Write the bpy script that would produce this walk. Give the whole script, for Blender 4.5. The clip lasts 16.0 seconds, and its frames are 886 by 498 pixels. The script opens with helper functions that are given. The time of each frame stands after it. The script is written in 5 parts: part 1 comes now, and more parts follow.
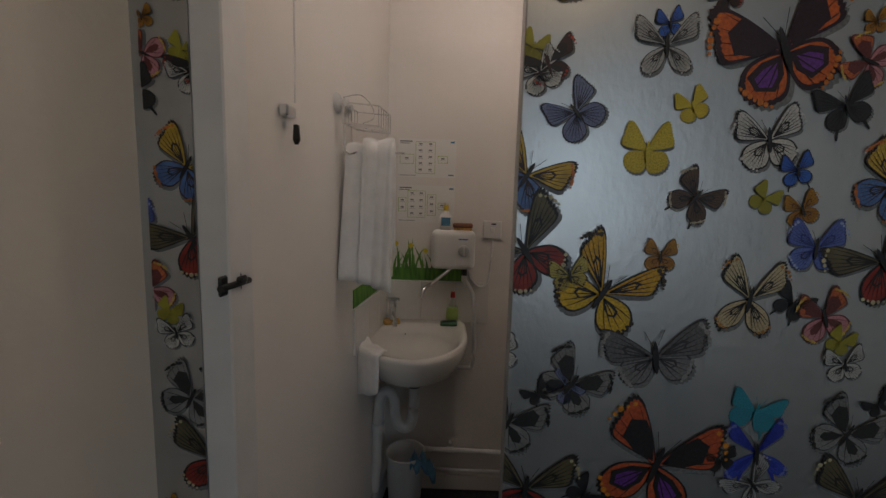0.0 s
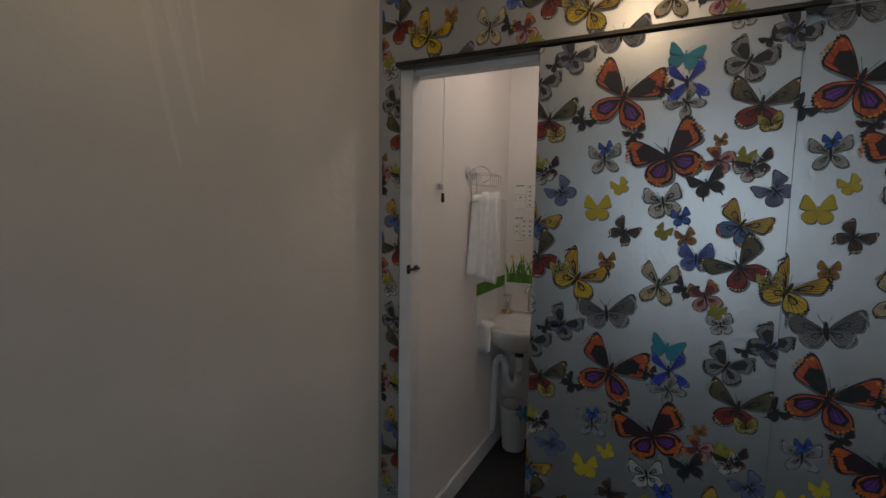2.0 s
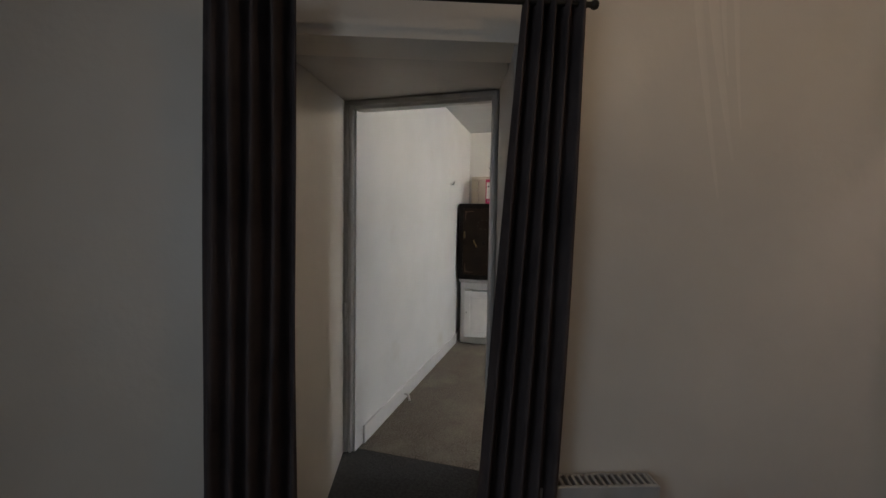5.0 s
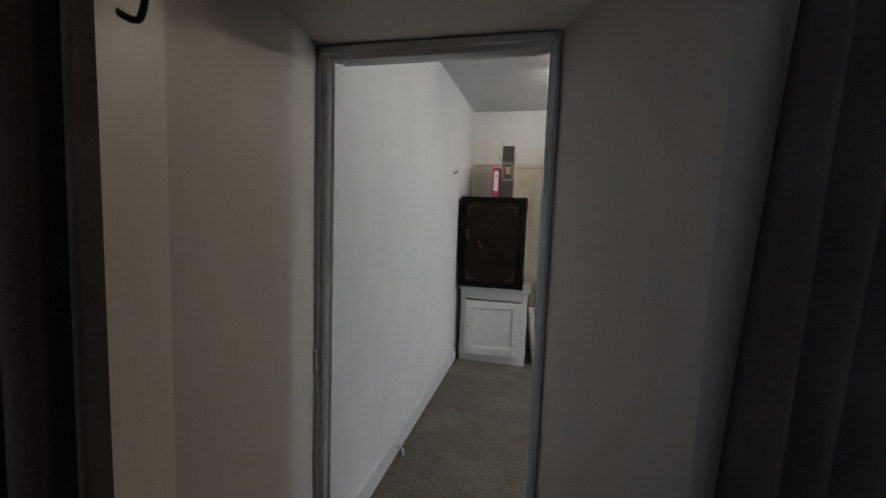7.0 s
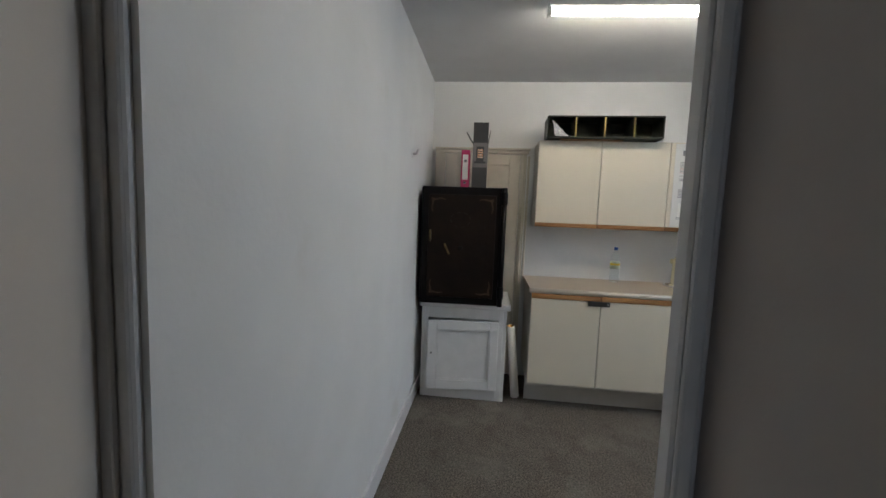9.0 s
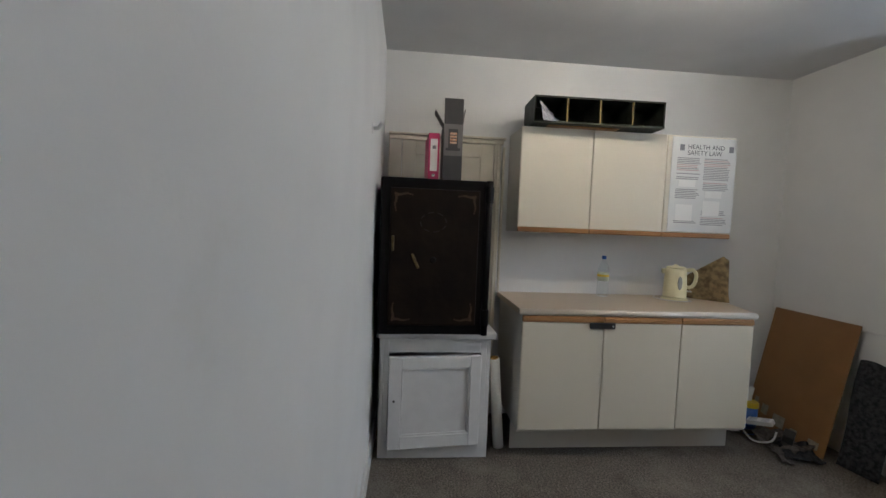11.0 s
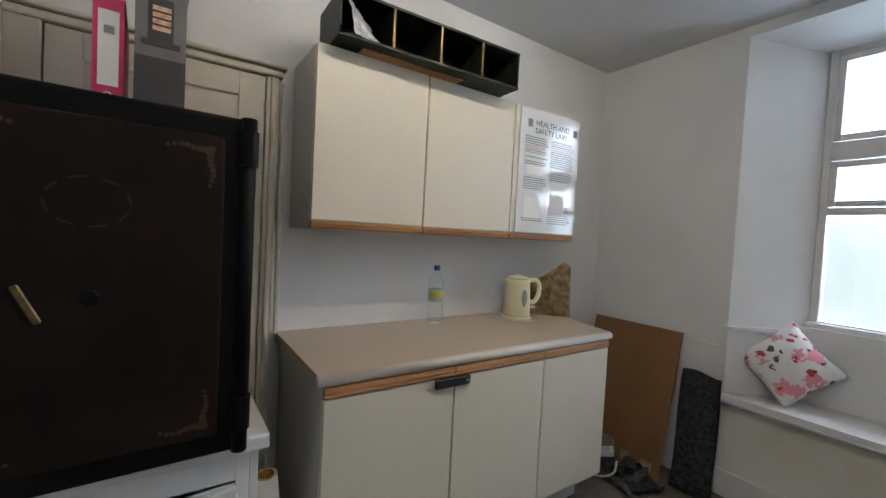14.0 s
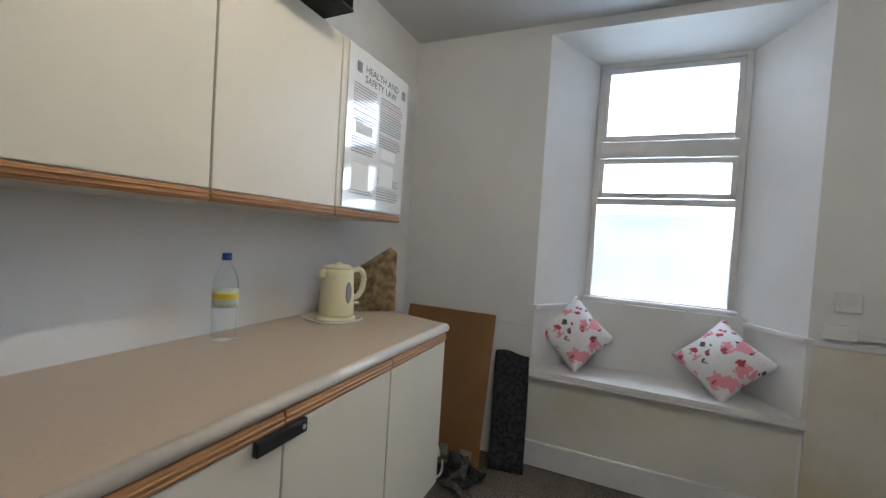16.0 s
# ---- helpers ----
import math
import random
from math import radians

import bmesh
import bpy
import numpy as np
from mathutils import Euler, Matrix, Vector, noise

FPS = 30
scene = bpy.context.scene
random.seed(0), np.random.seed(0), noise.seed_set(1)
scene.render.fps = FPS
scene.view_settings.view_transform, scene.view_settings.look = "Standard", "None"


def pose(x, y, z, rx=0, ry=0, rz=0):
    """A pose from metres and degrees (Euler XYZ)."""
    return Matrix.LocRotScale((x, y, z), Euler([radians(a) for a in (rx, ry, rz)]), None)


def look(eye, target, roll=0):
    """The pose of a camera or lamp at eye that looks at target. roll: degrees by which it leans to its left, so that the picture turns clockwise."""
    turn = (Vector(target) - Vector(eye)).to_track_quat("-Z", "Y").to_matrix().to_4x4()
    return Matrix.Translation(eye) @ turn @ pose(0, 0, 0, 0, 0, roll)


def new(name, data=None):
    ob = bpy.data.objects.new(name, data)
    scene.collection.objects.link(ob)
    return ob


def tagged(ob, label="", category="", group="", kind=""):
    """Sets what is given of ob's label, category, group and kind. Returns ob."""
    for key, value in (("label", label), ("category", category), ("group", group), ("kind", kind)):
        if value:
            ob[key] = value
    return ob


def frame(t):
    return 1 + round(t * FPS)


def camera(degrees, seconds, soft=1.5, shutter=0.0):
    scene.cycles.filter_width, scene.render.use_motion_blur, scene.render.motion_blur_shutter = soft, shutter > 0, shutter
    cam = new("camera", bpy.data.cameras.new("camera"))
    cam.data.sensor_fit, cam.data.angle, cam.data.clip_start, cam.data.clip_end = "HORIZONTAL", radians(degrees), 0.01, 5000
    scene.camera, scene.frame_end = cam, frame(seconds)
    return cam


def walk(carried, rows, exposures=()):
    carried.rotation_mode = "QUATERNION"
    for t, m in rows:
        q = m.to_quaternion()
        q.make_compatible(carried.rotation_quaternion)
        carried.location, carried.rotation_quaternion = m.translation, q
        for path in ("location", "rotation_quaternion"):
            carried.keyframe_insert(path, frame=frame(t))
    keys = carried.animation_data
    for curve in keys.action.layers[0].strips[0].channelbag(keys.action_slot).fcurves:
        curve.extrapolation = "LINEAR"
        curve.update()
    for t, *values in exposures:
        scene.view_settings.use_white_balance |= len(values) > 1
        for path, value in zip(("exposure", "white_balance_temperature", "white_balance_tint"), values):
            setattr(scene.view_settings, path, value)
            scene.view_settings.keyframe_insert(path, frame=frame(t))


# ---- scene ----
cam = camera(95.1, 16.0)
PATH = [
    (0, (0.167, 0.369, 1.338), (-0.923, 2.028, 1.096), 1.7),
    (0.5, (0.334, 0.269, 1.356), (-0.941, 1.793, 1.133), 1.7),
    (1, (0.496, 0.143, 1.365), (-0.896, 1.564, 1.152), 1.6),
    (1.5, (0.697, 0.001, 1.387), (-0.789, 1.324, 1.188), 1.1),
    (2, (0.843, -0.046, 1.394), (-0.798, 1.085, 1.226), 0.9),
    (2.5, (0.99, -0.079, 1.392), (-0.811, 0.777, 1.239), 1.1),
    (3, (1.081, -0.186, 1.406), (-0.842, 0.346, 1.26), 1.1),
    (3.5, (1.153, -0.312, 1.406), (-0.83, -0.092, 1.269), 1.1),
    (4, (1.198, -0.41, 1.41), (-0.797, -0.48, 1.279), 0.9),
    (4.5, (1.162, -0.472, 1.408), (-0.806, -0.805, 1.28), 0.8),
    (5, (1.086, -0.482, 1.396), (-0.833, -1.035, 1.284), 1.0),
    (7.5, (0.14, -0.925, 1.519), (-1.805, -1.349, 1.316), 2.5),
    (8, (-0.089, -0.971, 1.465), (-2.057, -1.292, 1.306), 2.8),
    (8.5, (-0.312, -1.023, 1.491), (-2.283, -1.313, 1.313), 2.4),
    (11, (-1.258, -1.471, 1.408), (-3.246, -1.293, 1.29), 2.2),
    (11.5, (-1.47, -1.457, 1.409), (-3.457, -1.262, 1.288), 2.2),
    (12, (-1.691, -1.435, 1.421), (-3.66, -1.112, 1.289), 2.4),
    (12.5, (-1.844, -1.375, 1.411), (-3.768, -0.846, 1.287), 2.5),
    (13, (-2.027, -1.306, 1.409), (-3.893, -0.596, 1.304), 2.6),
    (13.5, (-2.172, -1.245, 1.398), (-3.962, -0.358, 1.308), 2.7),
    (14, (-2.357, -1.184, 1.39), (-4.01, -0.06, 1.318), 3.0),
    (14.5, (-2.524, -1.144, 1.364), (-4.013, 0.189, 1.3), 3.0),
    (15, (-2.67, -1.08, 1.351), (-4.004, 0.408, 1.289), 3.2),
    (15.5, (-2.764, -1.035, 1.334), (-3.917, 0.599, 1.273), 3.3),
    (16, (-2.87, -1.004, 1.329), (-3.669, 0.829, 1.271), 3.6),
]
EXPOSURES = [(0, -0.08, 6500, 10), (3, 0.0, 6300, 10), (5, 0.0, 6580, 13), (8, -0.12, 5900, 10), (11, -0.2, 5950, 12), (13.5, -0.1, 5920, 12), (16, 0.05, 5900, 11)]
walk(cam, [(t, look(eye, target, roll)) for t, eye, target, roll in PATH], EXPOSURES)

# ---- light ----
world = bpy.data.worlds.new("world")
scene.world = world
world.use_nodes = True
wn = world.node_tree.nodes
sky = wn.new("ShaderNodeTexSky")
sky.sky_type, sky.sun_disc = "NISHITA", False
sky.sun_elevation, sky.sun_rotation = radians(50), radians(200)
wn["Background"].inputs["Strength"].default_value = 0.1
world.node_tree.links.new(sky.outputs["Color"], wn["Background"].inputs["Color"])


def lamp(name, kind, m, energy, color, size=0.1, size_y=0.0):
    data = bpy.data.lights.new(name, kind)
    data.energy, data.color = energy, color
    if kind == "AREA":
        data.shape = "RECTANGLE" if size_y else "SQUARE"
        data.size = size
        if size_y:
            data.size_y = size_y
    elif kind == "SUN":
        data.angle = size
    else:
        data.shadow_soft_size = size
    ob = new(name, data)
    ob.matrix_world = m
    return ob


lamp("sun", "SUN", look((-2, 6, 8), (-2.6, 2, 1)), 1.0, (1.0, 0.96, 0.9), radians(15))
# daylight in the window of the back room
lamp("window_daylight", "AREA", look((-2.65, 2.25, 1.95), (-2.75, 0.2, 0.70)), 26.0, (0.70, 0.85, 1.0), 0.75, 1.2)
# daylight in the front room's window, behind the walker
lamp("front_daylight", "AREA", look((2.89, -1.51, 1.45), (0.95, 1.45, 1.15)), 11.5, (0.70, 0.85, 1.0), 1.35, 1.4)
# warm ceiling bulb of the front room, and the one in the washroom
lamp("front_bulb", "POINT", Matrix.Translation((0.62, 0.45, 2.33)), 5.4, (1.0, 0.72, 0.44), 0.05)
lamp("washroom_bulb", "POINT", Matrix.Translation((-0.25, 1.35, 2.3)), 4.6, (1.0, 0.84, 0.74), 0.05)


# ---- materials ----
def mat(name, color, rough=0.6, metal=0.0, var=0.1, scale=8.0, bump=0.0, bump_scale=60.0, color2=None, island=0.0, coat=0.0, detail=6.0, stretch=(1, 1, 1)):
    m = bpy.data.materials.new(name)
    m.use_nodes = True
    nt = m.node_tree
    b = nt.nodes["Principled BSDF"]
    b.inputs["Roughness"].default_value, b.inputs["Metallic"].default_value = rough, metal
    b.inputs["Coat Weight"].default_value = coat
    geo = nt.nodes.new("ShaderNodeTexCoord")
    mp = nt.nodes.new("ShaderNodeMapping")
    mp.inputs["Scale"].default_value = stretch
    nt.links.new(geo.outputs["Object"], mp.inputs["Vector"])
    nz = nt.nodes.new("ShaderNodeTexNoise")
    nz.inputs["Scale"].default_value, nz.inputs["Detail"].default_value = scale, detail
    nt.links.new(mp.outputs["Vector"], nz.inputs["Vector"])
    ramp = nt.nodes.new("ShaderNodeValToRGB")
    c2 = color2 or tuple(c * (1 - var) for c in color)
    ramp.color_ramp.elements[0].color = (*c2, 1)
    ramp.color_ramp.elements[1].color = (*color, 1)
    ramp.color_ramp.elements[0].position, ramp.color_ramp.elements[1].position = 0.35, 0.62
    nt.links.new(nz.outputs["Fac"], ramp.inputs["Fac"])
    nt.links.new(ramp.outputs["Color"], b.inputs["Base Color"])
    if bump:
        n2 = nt.nodes.new("ShaderNodeTexNoise")
        n2.inputs["Scale"].default_value, n2.inputs["Detail"].default_value = bump_scale, 4
        nt.links.new(mp.outputs["Vector"], n2.inputs["Vector"])
        bp = nt.nodes.new("ShaderNodeBump")
        bp.inputs["Strength"].default_value, bp.inputs["Distance"].default_value = bump, 0.01
        nt.links.new(n2.outputs["Fac"], bp.inputs["Height"])
        nt.links.new(bp.outputs["Normal"], b.inputs["Normal"])
    return m


def stained(name, base, stain, rough, threshold=0.62, scale=1.3, bump=0.12):
    """Painted plaster with faint marks and grubby patches."""
    m = mat(name, base, rough, var=0.05, scale=3.0, bump=bump, bump_scale=35.0)
    nt = m.node_tree
    b = nt.nodes["Principled BSDF"]
    old = b.inputs["Base Color"].links[0].from_socket
    nz = nt.nodes.new("ShaderNodeTexNoise")
    nz.inputs["Scale"].default_value, nz.inputs["Detail"].default_value, nz.inputs["Roughness"].default_value = scale, 8, 0.65
    tc = [n for n in nt.nodes if n.type == "TEX_COORD"][0]
    nt.links.new(tc.outputs["Object"], nz.inputs["Vector"])
    r = nt.nodes.new("ShaderNodeMapRange")
    r.inputs["From Min"].default_value, r.inputs["From Max"].default_value, r.inputs["To Max"].default_value = threshold, threshold + 0.2, 0.6
    nt.links.new(nz.outputs["Fac"], r.inputs["Value"])
    mix = nt.nodes.new("ShaderNodeMix")
    mix.data_type = "RGBA"
    nt.links.new(r.outputs["Result"], mix.inputs["Factor"])
    nt.links.new(old, mix.inputs[6])
    mix.inputs[7].default_value = (*stain, 1)
    nt.links.new(mix.outputs[2], b.inputs["Base Color"])
    return m


WHITE = stained("white_wall_paint", (0.74, 0.735, 0.72), (0.55, 0.50, 0.40), 0.6)
CREAM = stained("cream_wall_paint", (0.70, 0.64, 0.565), (0.56, 0.49, 0.40), 0.42, 0.66)
WCWHITE = mat("washroom_paint", (0.76, 0.72, 0.68), 0.45, var=0.04, scale=3, bump=0.1, bump_scale=30)
CEIL = mat("ceiling_paint", (0.66, 0.66, 0.66), 0.8, var=0.05, scale=4, bump=0.08, bump_scale=40)
GLOSS = mat("white_gloss_paint", (0.72, 0.71, 0.70), 0.3, var=0.06, scale=12, bump=0.05, bump_scale=50)
FRAMEPAINT = mat("grey_white_gloss", (0.60, 0.58, 0.56), 0.35, var=0.1, scale=10, bump=0.08, bump_scale=50)


def tufted(name, dark, mid, pale, worn):
    """Cut pile with flecks, clumps and trodden patches."""
    m = mat(name, mid, 0.95, scale=110, color2=dark, bump=1.0, bump_scale=150, detail=8)
    nt = m.node_tree
    b = nt.nodes["Principled BSDF"]
    b.inputs["Specular IOR Level"].default_value = 0.1
    tc = [n for n in nt.nodes if n.type == "TEX_COORD"][0]
    ramp = [n for n in nt.nodes if n.type == "VALTORGB"][0]
    ramp.color_ramp.elements[0].position, ramp.color_ramp.elements[1].position = 0.42, 0.57
    prev_ = ramp.outputs["Color"]
    for sc_, lo, hi, top, col_ in ((85.0, 0.52, 0.62, 0.6, pale), (7.0, 0.50, 0.66, 0.5, dark), (2.2, 0.50, 0.68, 0.6, worn)):
        nz = nt.nodes.new("ShaderNodeTexNoise")
        nz.inputs["Scale"].default_value, nz.inputs["Detail"].default_value, nz.inputs["Roughness"].default_value = sc_, 7, 0.7
        nt.links.new(tc.outputs["Object"], nz.inputs["Vector"])
        r = nt.nodes.new("ShaderNodeMapRange")
        r.inputs["From Min"].default_value, r.inputs["From Max"].default_value, r.inputs["To Max"].default_value = lo, hi, top
        nt.links.new(nz.outputs["Fac"], r.inputs["Value"])
        mix = nt.nodes.new("ShaderNodeMix")
        mix.data_type = "RGBA"
        nt.links.new(r.outputs["Result"], mix.inputs["Factor"])
        nt.links.new(prev_, mix.inputs[6])
        mix.inputs[7].default_value = (*col_, 1)
        prev_ = mix.outputs[2]
    nt.links.new(prev_, b.inputs["Base Color"])
    return m


CARPET = tufted("brown_grey_carpet", (0.085, 0.072, 0.058), (0.185, 0.160, 0.132), (0.33, 0.295, 0.25), (0.25, 0.225, 0.19))
DARKCARPET = mat("dark_carpet", (0.04, 0.04, 0.042), 0.95, scale=60, color2=(0.02, 0.02, 0.022), bump=0.9, bump_scale=160)
SILVER = mat("silver_foil_paper", (0.51, 0.52, 0.52), 0.36, metal=0.8, var=0.10, scale=9, bump=0.06, bump_scale=90, stretch=(1, 1, 0.6))
LAMINATE = mat("cream_laminate", (0.66, 0.605, 0.49), 0.42, var=0.03, scale=2.5, bump=0.03, bump_scale=200)
CARCASS = mat("grey_white_laminate", (0.54, 0.51, 0.46), 0.5, var=0.05, scale=5)
WORKTOP = mat("beige_worktop", (0.50, 0.395, 0.285), 0.33, var=0.05, scale=90, bump=0.02, bump_scale=200)
WTEDGE = mat("pale_worktop_edge", (0.58, 0.53, 0.46), 0.3, var=0.05, scale=60)
OAK = mat("oak_strip", (0.40, 0.20, 0.07), 0.45, scale=30, color2=(0.26, 0.12, 0.04), bump=0.2, bump_scale=120, stretch=(1, 0.06, 1))
def matte(m, level=0.10):
    m.node_tree.nodes["Principled BSDF"].inputs["Specular IOR Level"].default_value = level
    return m


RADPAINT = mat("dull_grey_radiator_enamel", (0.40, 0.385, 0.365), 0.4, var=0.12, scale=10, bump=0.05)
BLACKPL = mat("black_plastic", (0.02, 0.02, 0.02), 0.35, var=0.2, scale=20)
GREENBLACK = matte(mat("dark_green_metal", (0.030, 0.034, 0.026), 0.4, scale=14, color2=(0.014, 0.016, 0.012), bump=0.1))
BRASSY = mat("worn_brass", (0.20, 0.15, 0.06), 0.45, metal=0.8, scale=40, color2=(0.08, 0.055, 0.025))
SAFEPAINT = matte(mat("brown_black_enamel", (0.016, 0.010, 0.007), 0.5, scale=6, color2=(0.009, 0.006, 0.005), bump=0.15, bump_scale=25))
SAFEEDGE = matte(mat("black_enamel", (0.007, 0.006, 0.006), 0.45, scale=10, var=0.3, bump=0.15, bump_scale=30))
GILT = mat("faded_gilt", (0.075, 0.042, 0.017), 0.5, metal=0.3, scale=60, color2=(0.04, 0.022, 0.012))
CURTAIN = matte(mat("charcoal_curtain", (0.085, 0.068, 0.066), 0.9, scale=6, color2=(0.055, 0.045, 0.045), bump=0.3, bump_scale=300))
CHROME = mat("chrome", (0.75, 0.75, 0.75), 0.14, metal=1.0, var=0.1, scale=20)
DARKMETAL = mat("dark_metal_rod", (0.05, 0.045, 0.04), 0.4, metal=0.8, var=0.2, scale=20)
CERAMIC = mat("white_ceramic", (0.72, 0.70, 0.66), 0.18, var=0.05, scale=6, coat=0.3)
PLASTIC = mat("white_plastic", (0.70, 0.69, 0.67), 0.35, var=0.05, scale=8)
GREYPL = mat("pale_grey_plastic", (0.50, 0.50, 0.50), 0.45, var=0.08, scale=8)
TOWEL = mat("white_towelling", (0.82, 0.81, 0.80), 0.95, var=0.06, scale=30, bump=0.35, bump_scale=260)
BROWNBOARD = mat("brown_hardboard", (0.23, 0.115, 0.038), 0.55, scale=3, color2=(0.19, 0.092, 0.030), bump=0.05, bump_scale=200)
CHIP = mat("bare_chipboard", (0.36, 0.27, 0.14), 0.9, scale=22, color2=(0.10, 0.07, 0.035), bump=0.5, bump_scale=70)
REDPAINT = mat("red_enamel", (0.42, 0.02, 0.015), 0.3, var=0.15, scale=8, coat=0.4)
YELLOW = mat("yellow_plastic", (0.75, 0.55, 0.03), 0.4, var=0.1, scale=10)
BLUE = mat("blue_plastic", (0.03, 0.12, 0.45), 0.4, var=0.1, scale=10)
CLOTHBLUE = mat("blue_cloth", (0.10, 0.26, 0.40), 0.9, var=0.25, scale=20, bump=0.4)
PINK = mat("magenta_card", (0.55, 0.03, 0.13), 0.45, var=0.08, scale=10)
PAPER = mat("white_paper", (0.78, 0.77, 0.74), 0.6, var=0.03, scale=10)
INK = mat("grey_ink", (0.22, 0.22, 0.23), 0.6, var=0.2, scale=200)
PINKINK = mat("pale_red_ink", (0.52, 0.36, 0.34), 0.6, var=0.2, scale=200)
GREENINK = mat("green_ink", (0.35, 0.48, 0.12), 0.6, var=0.1, scale=50)
BOXGREY = mat("grey_box_card", (0.17, 0.155, 0.15), 0.5, var=0.15, scale=14)
BOXDARK = mat("dark_box_card", (0.045, 0.042, 0.042), 0.5, var=0.2, scale=14)
BOXORANGE = mat("printed_orange", (0.62, 0.27, 0.12), 0.5, scale=60, color2=(0.70, 0.55, 0.40))
KETTLE = mat("cream_yellow_plastic", (0.78, 0.73, 0.48), 0.35, var=0.05, scale=6)
GAUGE = mat("grey_gauge", (0.30, 0.31, 0.30), 0.2, var=0.1, scale=20)
GRASS = mat("printed_grass_green", (0.13, 0.30, 0.035), 0.6, scale=60, color2=(0.04, 0.14, 0.015), stretch=(1, 1, 0.15))
SPONGE = mat("yellow_sponge", (0.62, 0.36, 0.10), 0.9, var=0.3, scale=60, bump=0.6)
GREENSPONGE = mat("green_scourer", (0.05, 0.13, 0.07), 0.9, var=0.3, scale=60, bump=0.6)
TERRACOTTA = mat("brown_wood_brush", (0.26, 0.11, 0.06), 0.6, var=0.2, scale=20)
FELT = matte(mat("charcoal_felt", (0.050, 0.050, 0.053), 0.97, scale=45, color2=(0.018, 0.018, 0.02), bump=1.0, bump_scale=110))
RUG = mat("grey_brown_offcut", (0.14, 0.12, 0.10), 0.95, scale=60, color2=(0.06, 0.05, 0.045), bump=0.9, bump_scale=140)


def glow(name, color, strength):
    m = bpy.data.materials.new(name)
    m.use_nodes = True
    b = m.node_tree.nodes["Principled BSDF"]
    b.inputs["Base Color"].default_value = (*color, 1)
    b.inputs["Emission Color"].default_value = (*color, 1)
    b.inputs["Emission Strength"].default_value = strength
    return m


def glass(name, color=(1, 1, 1), rough=0.0, frosted=False, ior=1.45):
    m = bpy.data.materials.new(name)
    m.use_nodes = True
    nt = m.node_tree
    nt.nodes.remove(nt.nodes["Principled BSDF"])
    out = [n for n in nt.nodes if n.type == "OUTPUT_MATERIAL"][0]
    clear = nt.nodes.new("ShaderNodeBsdfTranslucent" if frosted else "ShaderNodeBsdfTransparent")
    clear.inputs["Color"].default_value = (*color, 1)
    gl = nt.nodes.new("ShaderNodeBsdfGlossy")
    gl.inputs["Roughness"].default_value = rough
    fr = nt.nodes.new("ShaderNodeFresnel")
    fr.inputs["IOR"].default_value = ior
    mix = nt.nodes.new("ShaderNodeMixShader")
    nt.links.new(fr.outputs["Fac"], mix.inputs["Fac"])
    nt.links.new(clear.outputs["BSDF"], mix.inputs[1])
    nt.links.new(gl.outputs["BSDF"], mix.inputs[2])
    nt.links.new(mix.outputs["Shader"], out.inputs["Surface"])
    return m


PANE = glass("window_glass", (0.97, 0.98, 0.98), 0.02)
FROST = glass("bottle_plastic", (0.96, 0.975, 0.975), 0.45, ior=1.09)
TUBE = glow("lit_tube", (1.0, 0.87, 0.68), 86.0)

# cushion print: white cotton with pink and red blooms and dark leaves
FLORAL = mat("floral_cotton", (0.78, 0.76, 0.76), 0.9, var=0.03, bump=0.3, bump_scale=300)
fnt = FLORAL.node_tree
fb = fnt.nodes["Principled BSDF"]
ftc = [n for n in fnt.nodes if n.type == "TEX_COORD"][0]
prev = fb.inputs["Base Color"].links[0].from_socket
for sc, thr, col, off in ((14.0, 0.33, (0.09, 0.085, 0.08), 3.0), (9.0, 0.46, (0.74, 0.30, 0.36), 0.0), (13.0, 0.33, (0.50, 0.06, 0.09), 7.0), (24.0, 0.24, (0.80, 0.60, 0.60), 2.0)):
    mp = fnt.nodes.new("ShaderNodeMapping")
    mp.inputs["Location"].default_value = (off, off, off)
    vo = fnt.nodes.new("ShaderNodeTexVoronoi")
    vo.inputs["Scale"].default_value = sc
    wz = fnt.nodes.new("ShaderNodeTexNoise")
    wz.inputs["Scale"].default_value = 42.0
    ad = fnt.nodes.new("ShaderNodeMath")
    ad.operation = "MULTIPLY_ADD"
    ad.inputs[1].default_value = 0.60
    fnt.links.new(ftc.outputs["Object"], mp.inputs["Vector"])
    fnt.links.new(mp.outputs["Vector"], vo.inputs["Vector"])
    fnt.links.new(mp.outputs["Vector"], wz.inputs["Vector"])
    fnt.links.new(wz.outputs["Fac"], ad.inputs[0])
    fnt.links.new(vo.outputs["Distance"], ad.inputs[2])
    lt = fnt.nodes.new("ShaderNodeMath")
    lt.operation = "LESS_THAN"
    lt.inputs[1].default_value = thr + 0.20
    fnt.links.new(ad.outputs["Value"], lt.inputs[0])
    mx = fnt.nodes.new("ShaderNodeMix")
    mx.data_type = "RGBA"
    mx.inputs[7].default_value = (*col, 1)
    fnt.links.new(lt.outputs["Value"], mx.inputs["Factor"])
    fnt.links.new(prev, mx.inputs[6])
    prev = mx.outputs[2]
fnt.links.new(prev, fb.inputs["Base Color"])


# ---- mesh helpers ----
def part(name, bm, material, parent=None, label="", m=None, smooth=False):
    me = bpy.data.meshes.new(name)
    bmesh.ops.recalc_face_normals(bm, faces=bm.faces)
    bm.to_mesh(me)
    bm.free()
    for k in (material if isinstance(material, (list, tuple)) else [material]):
        me.materials.append(k)
    if smooth:
        for p in me.polygons:
            p.use_smooth = True
    ob = new(name, me)
    if parent is not None:
        ob.parent = parent
    if m is not None:
        ob.matrix_basis = m
    if label:
        ob["label"] = label
    return ob


